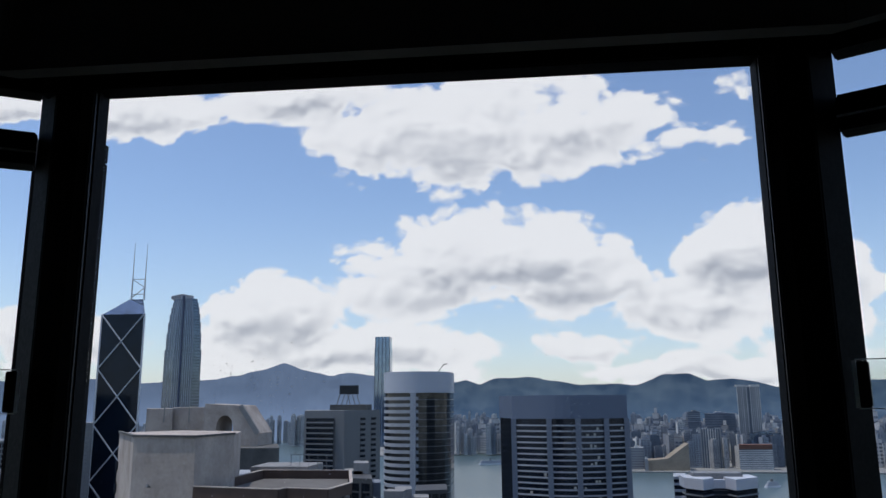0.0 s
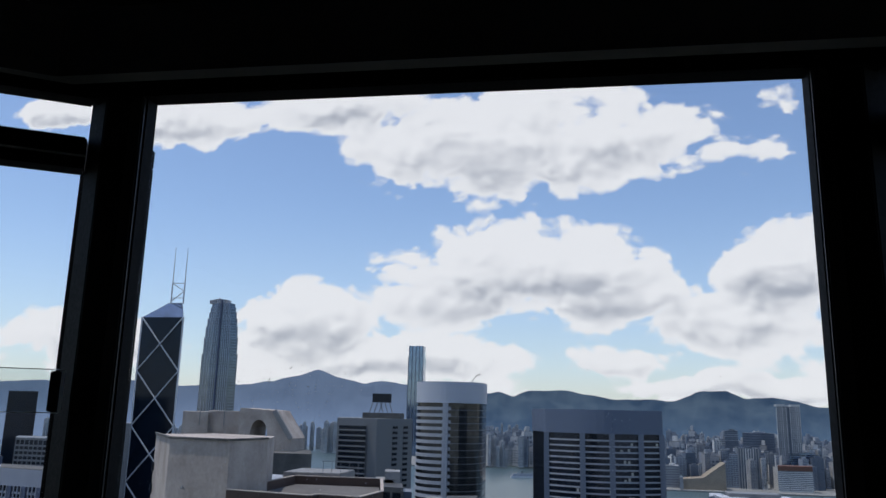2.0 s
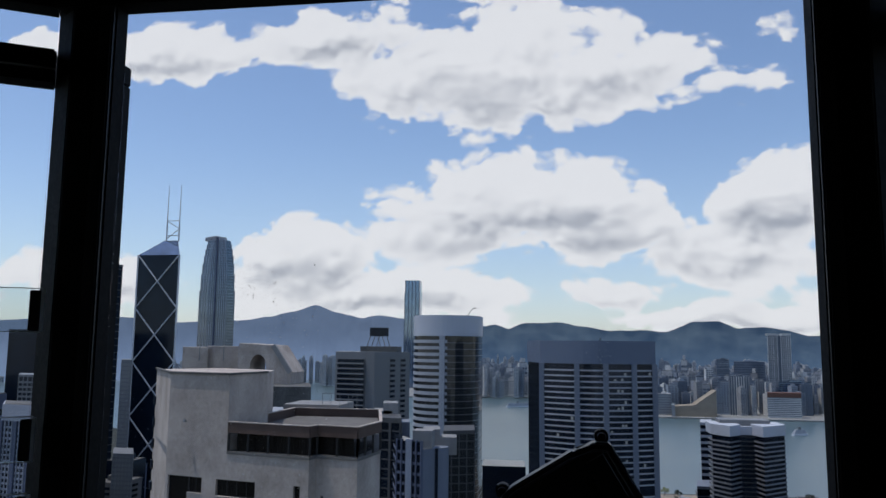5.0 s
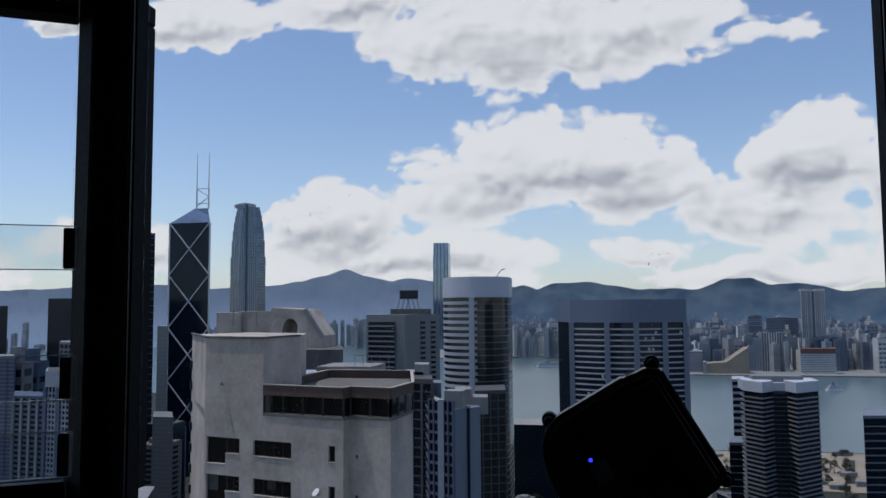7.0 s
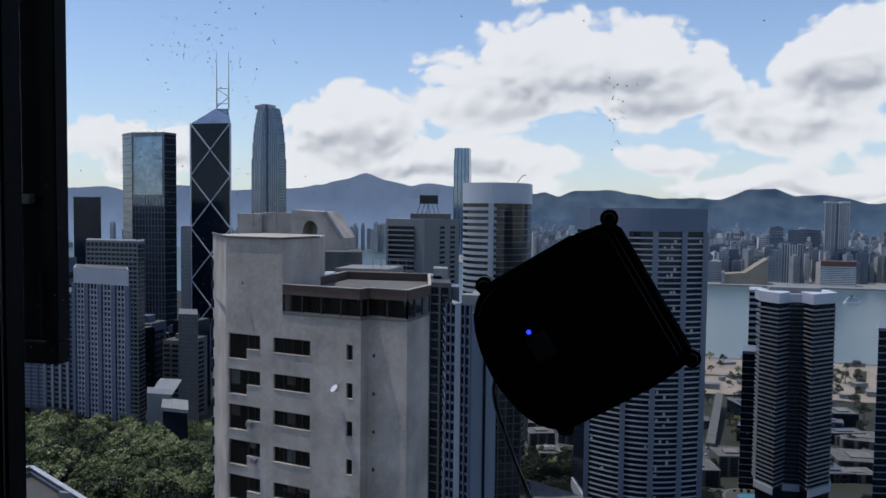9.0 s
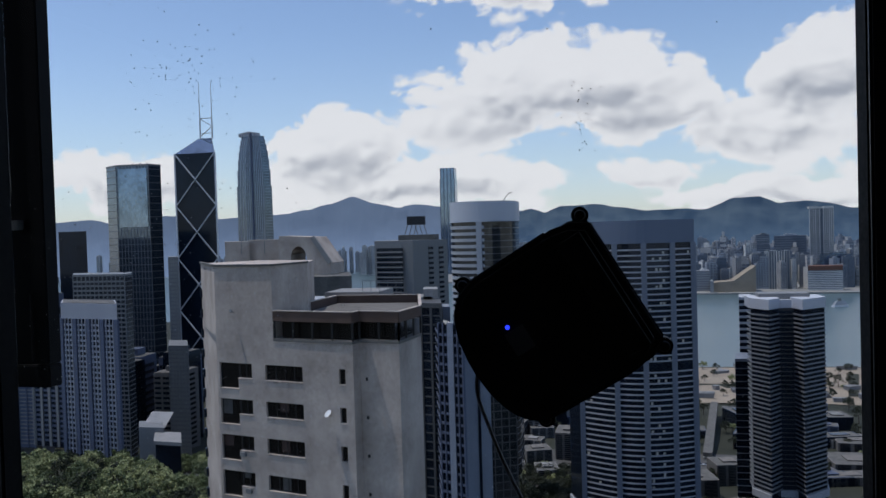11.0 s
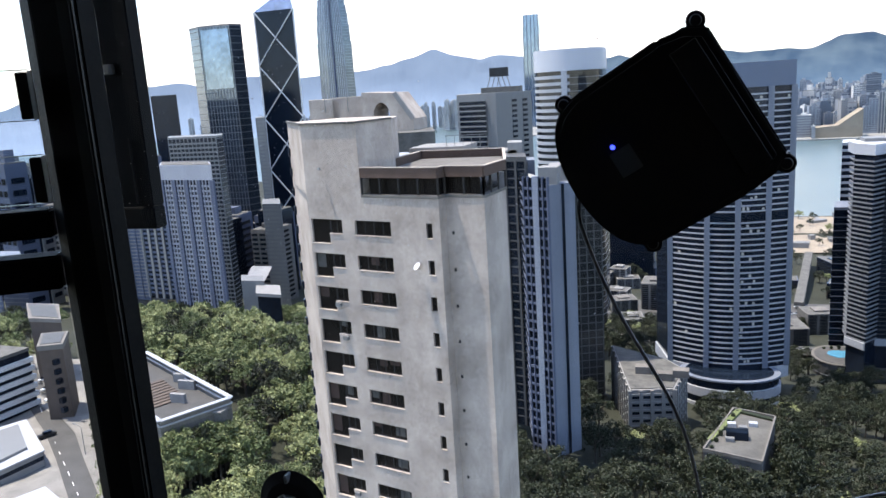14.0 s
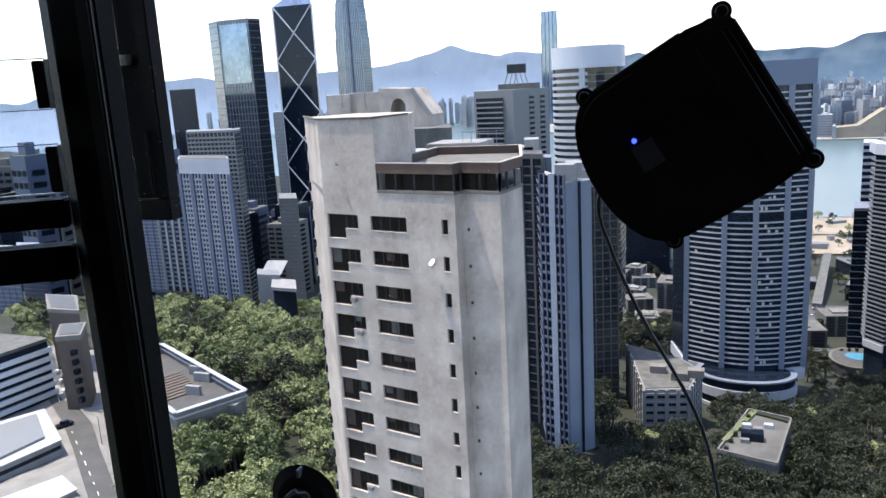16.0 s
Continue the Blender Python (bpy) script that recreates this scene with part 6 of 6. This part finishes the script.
# dish on the near tower
t = thing("satellite_dish", "small white satellite dish on the tower front", "satellite dish", (*face_at(11.2, -0.35), 185.95))
part("dish", disc(bmesh.new(), (0, 0, 0), (-0.5, -0.6, 0.7), 0.12, 0.34, 0.14, 20), STEEL, t)
part("bracket", bar(bmesh.new(), (0, 0, -0.05), (0.08, 0.36, -0.25), 0.05), METAL, t)
t = thing("flood_lamp", "small lamp on a bracket on the tower shaft", "lamp", (*face_at(1.9, -0.3), 193.9))
part("head", soften(disc(bmesh.new(), (0, 0, 0), (0, -0.3, -1), 0.09, 0.14, 0.22, 12), 0.01), METAL, t)
part("bracket", bar(bmesh.new(), (0, 0, 0.05), (0.05, 0.30, -0.3), 0.05), METAL, t)


# ---- trees ----
def tree(label, leaf, height, radius, seed, lumps=30, leaves=42, size=0.72):
    r = random.Random(seed)
    t = thing("tree", label, "tree", group="trees on the hillside")
    bm = bmesh.new()
    disc(bm, (0, 0, -1.0), (0, 0, 1), 0.42, 0.22, height * 0.55 + 1, 8)
    for k in range(5):
        a = k * 1.257 + r.random()
        bar(bm, (0, 0, height * (0.32 + 0.05 * k)), (radius * 0.6 * math.cos(a), radius * 0.6 * math.sin(a), height * (0.58 + 0.06 * k)), 0.16)
    part("trunk", bm, BARK, t)
    verts, faces = [], []
    for k in range(lumps):
        a, rr = r.uniform(0, 6.283), radius * math.sqrt(r.random()) * 0.92
        c = Vector((rr * math.cos(a), rr * math.sin(a), height * (0.60 + 0.36 * r.random() ** 0.7 - 0.26 * (rr / radius) ** 2)))
        lr = radius * r.uniform(0.14, 0.31)
        for j in range(leaves):
            n = Vector((r.gauss(0, 1), r.gauss(0, 1), r.gauss(0.25, 0.9))).normalized()
            p = c + Vector((n.x * lr, n.y * lr, n.z * lr * 0.75)) * r.uniform(0.75, 1.08)
            q1 = (n + Vector((r.gauss(0, 0.8), r.gauss(0, 0.8), r.gauss(0.3, 0.8)))).normalized()
            e1 = q1.orthogonal().normalized()
            e1 = Matrix.Rotation(r.uniform(0, 6.28), 3, q1) @ e1
            e2 = q1.cross(e1)
            s = size * r.uniform(0.6, 1.25)
            i0 = len(verts)
            verts += [p - e1 * s * 0.5, p + e2 * s * 0.32 + q1 * s * 0.12, p + e1 * s * 0.5, p - e2 * s * 0.32 + q1 * s * 0.12]
            faces.append((i0, i0 + 1, i0 + 2, i0 + 3))
    me = bpy.data.meshes.new("crown")
    me.from_pydata(verts, [], faces)
    me.materials.append(leaf)
    part("crown", me, leaf, t)
    return t


TREES = [tree("broadleaf tree with dense crown, green darkened for shade", LEAF_SHADED, 12, 5.2, 1), tree("broadleaf tree with uneven crown, green darkened for shade", LEAF_SHADED, 10, 4.6, 2), tree("tall tree, green darkened for shade", LEAF_SHADED, 14, 5.6, 3),
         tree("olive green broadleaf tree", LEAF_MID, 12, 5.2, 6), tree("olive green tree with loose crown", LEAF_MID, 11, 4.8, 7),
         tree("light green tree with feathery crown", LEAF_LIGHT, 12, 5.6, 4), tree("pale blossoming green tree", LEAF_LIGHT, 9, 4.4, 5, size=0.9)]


thicket = []


def plant(k, u, d, s, lift=0.0, single=True):
    x, y = spot(u, d)
    m = pose(x, y, ground_height(x, y) - 0.3 + lift, 0, 0, rng.uniform(0, 360))
    f = s * rng.uniform(0.85, 1.15)
    if k in fresh:
        fresh.discard(k)
        TREES[k].matrix_basis = m
        TREES[k].scale = (s, s, f)
    elif single:
        copy_thing(TREES[k], m).scale = (s, s, f)
    else:
        thicket.append((TREES[k], m @ Matrix.Diagonal((s, s, f, 1))))


fresh = set(range(7))
BLOCKED = [(-0.215, -0.125, 205, 245), (0.01, 0.125, 176, 246), (-0.11, 0.02, 250, 335), (-0.03, 0.14, 315, 390), (0.15, 0.28, 385, 450), (-0.68, -0.56, 292, 362), (-0.27, -0.19, 225, 260), (-0.87, -0.69, 158, 218), (-0.80, -0.67, 368, 400)]


def free(u, d):
    return not any(a < u < b and c < d < e for a, b, c, e in BLOCKED)


def wood(n, u0, u1, d0, d1, light, s0=0.8, s1=1.3, single=True):
    got = 0
    for _ in range(n * 3):
        u, d = rng.uniform(u0, u1), math.sqrt(rng.uniform(d0 * d0, d1 * d1))
        if not free(u, d):
            continue
        # shade-darkened trees go right of u = -0.5, mostly lit ones left
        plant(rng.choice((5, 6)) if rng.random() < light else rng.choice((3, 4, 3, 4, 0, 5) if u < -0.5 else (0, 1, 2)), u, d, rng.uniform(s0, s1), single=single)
        got += 1
        if got == n:
            return


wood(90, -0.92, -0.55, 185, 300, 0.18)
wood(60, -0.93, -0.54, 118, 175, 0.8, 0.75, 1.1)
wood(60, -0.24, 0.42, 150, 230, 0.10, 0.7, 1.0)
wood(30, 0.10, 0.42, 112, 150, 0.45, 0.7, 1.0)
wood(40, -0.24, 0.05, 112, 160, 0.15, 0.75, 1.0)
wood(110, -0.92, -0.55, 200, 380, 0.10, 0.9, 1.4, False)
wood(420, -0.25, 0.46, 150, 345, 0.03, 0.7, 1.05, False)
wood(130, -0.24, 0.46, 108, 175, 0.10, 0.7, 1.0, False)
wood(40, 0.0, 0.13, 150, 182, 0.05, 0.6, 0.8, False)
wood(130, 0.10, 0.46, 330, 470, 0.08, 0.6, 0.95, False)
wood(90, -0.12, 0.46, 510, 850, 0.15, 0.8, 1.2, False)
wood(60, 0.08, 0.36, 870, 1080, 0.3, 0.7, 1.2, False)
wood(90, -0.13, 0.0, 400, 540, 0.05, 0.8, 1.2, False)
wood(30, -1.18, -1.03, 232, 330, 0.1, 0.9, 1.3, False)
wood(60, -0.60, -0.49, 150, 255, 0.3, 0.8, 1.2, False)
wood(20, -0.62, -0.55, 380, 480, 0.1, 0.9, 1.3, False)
plant(5, -0.69, 268, 1.5)
plant(5, -0.655, 262, 1.25)
plant(5, -0.715, 250, 1.2)
for k in range(16):
    plant(rng.choice((5, 6, 3)), -0.86 + 0.0108 * k, 156 + 1.33 * k + rng.uniform(-3, 1), rng.uniform(1.0, 1.25))
for k in range(16):
    plant(rng.choice((0, 1, 2)), 0.018 + 0.0065 * k, 189 + rng.uniform(-4, 4), rng.uniform(0.8, 1.05))
for k in range(9):
    plant(rng.choice((0, 1)), -0.085 + 0.011 * k, 258 + rng.uniform(-6, 4), rng.uniform(0.6, 0.9))
for k in range(8):
    plant(4, -0.685 + 0.012 * rng.random(), 150 + 6 * k, rng.uniform(1.0, 1.3))

for k in range(80):
    f = k / 79
    if f < 0.5:
        a, b, g2 = c4_, c3_, f * 2
    else:
        a, b, g2 = c3_, c2_, f * 2 - 1
    x, y = a[0] + (b[0] - a[0]) * g2, a[1] + (b[1] - a[1]) * g2
    x, y = (x + rng.uniform(-3, 3), y - rng.uniform(5, 8)) if f < 0.5 else (x + rng.uniform(5, 8), y + rng.uniform(-3, 3))
    s = (ZG + rng.uniform(-2.0, 1.0) - ground_height(x, y)) / 12.5
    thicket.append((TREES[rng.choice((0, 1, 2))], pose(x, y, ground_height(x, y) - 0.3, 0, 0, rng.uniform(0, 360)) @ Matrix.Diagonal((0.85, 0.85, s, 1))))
for k in range(40):
    f = k / 39
    x, y = cm[0] + (cn[0] - cm[0]) * f + rng.uniform(-2, 3), cm[1] + (cn[1] - cm[1]) * f - rng.uniform(5, 8)
    s = (ZR - rng.uniform(2.0, 4.5) - ground_height(x, y)) / 12.5
    thicket.append((TREES[rng.choice((3, 4, 0, 5))], pose(x, y, ground_height(x, y) - 0.3, 0, 0, rng.uniform(0, 360)) @ Matrix.Diagonal((0.9, 0.9, s, 1))))
for k in range(12):
    plant(rng.choice((3, 4, 5)), -0.985 + 0.03 * rng.random(), 146 + 4.5 * k, rng.uniform(0.45, 0.75))
join_copies("woodland", "dense woodland on the slopes, mostly in shade-darkened green", "trees", thicket)

# ---- raindrops on the glass, pale colour for the light in them ----
verts, faces = [], []


def droplet(x, z, r):
    i0 = len(verts)
    y = -0.0035
    verts.append((x, y - 0.4 * r - 0.003, z))
    for k in range(7):
        a = 0.8976 * k
        verts.append((x + r * math.cos(a), y - 0.0031, z + r * 1.15 * math.sin(a)))
    for k in range(7):
        faces.append((i0, i0 + 1 + (k + 1) % 7, i0 + 1 + k))


for cx, cz, sx, sz, n in ((-0.35, 200.05, 0.06, 0.05, 110), (-0.36, 199.72, 0.09, 0.14, 200), (0.31, 199.95, 0.012, 0.03, 40), (-0.62, 199.75, 0.03, 0.10, 50), (-0.2, 199.5, 0.2, 0.12, 70), (0.0, 199.9, 0.5, 0.5, 120)):
    for _ in range(n):
        x, z = rng.gauss(cx, sx), rng.gauss(cz, sz)
        if -0.69 < x < 0.69 and 198.95 < z < 200.66:
            droplet(x, z, rng.uniform(0.0004, 0.0012))
me = bpy.data.meshes.new("water_drops")
me.from_pydata(verts, [], faces)
DROP = surface("pale drop", (0.30, 0.31, 0.32), (0.6, 0.6, 0.6), 0.25, 300)
me.materials.append(DROP)
tagged(new("water_drops", me), "small pale drops scattered on the glass", "drops", kind="stuff")
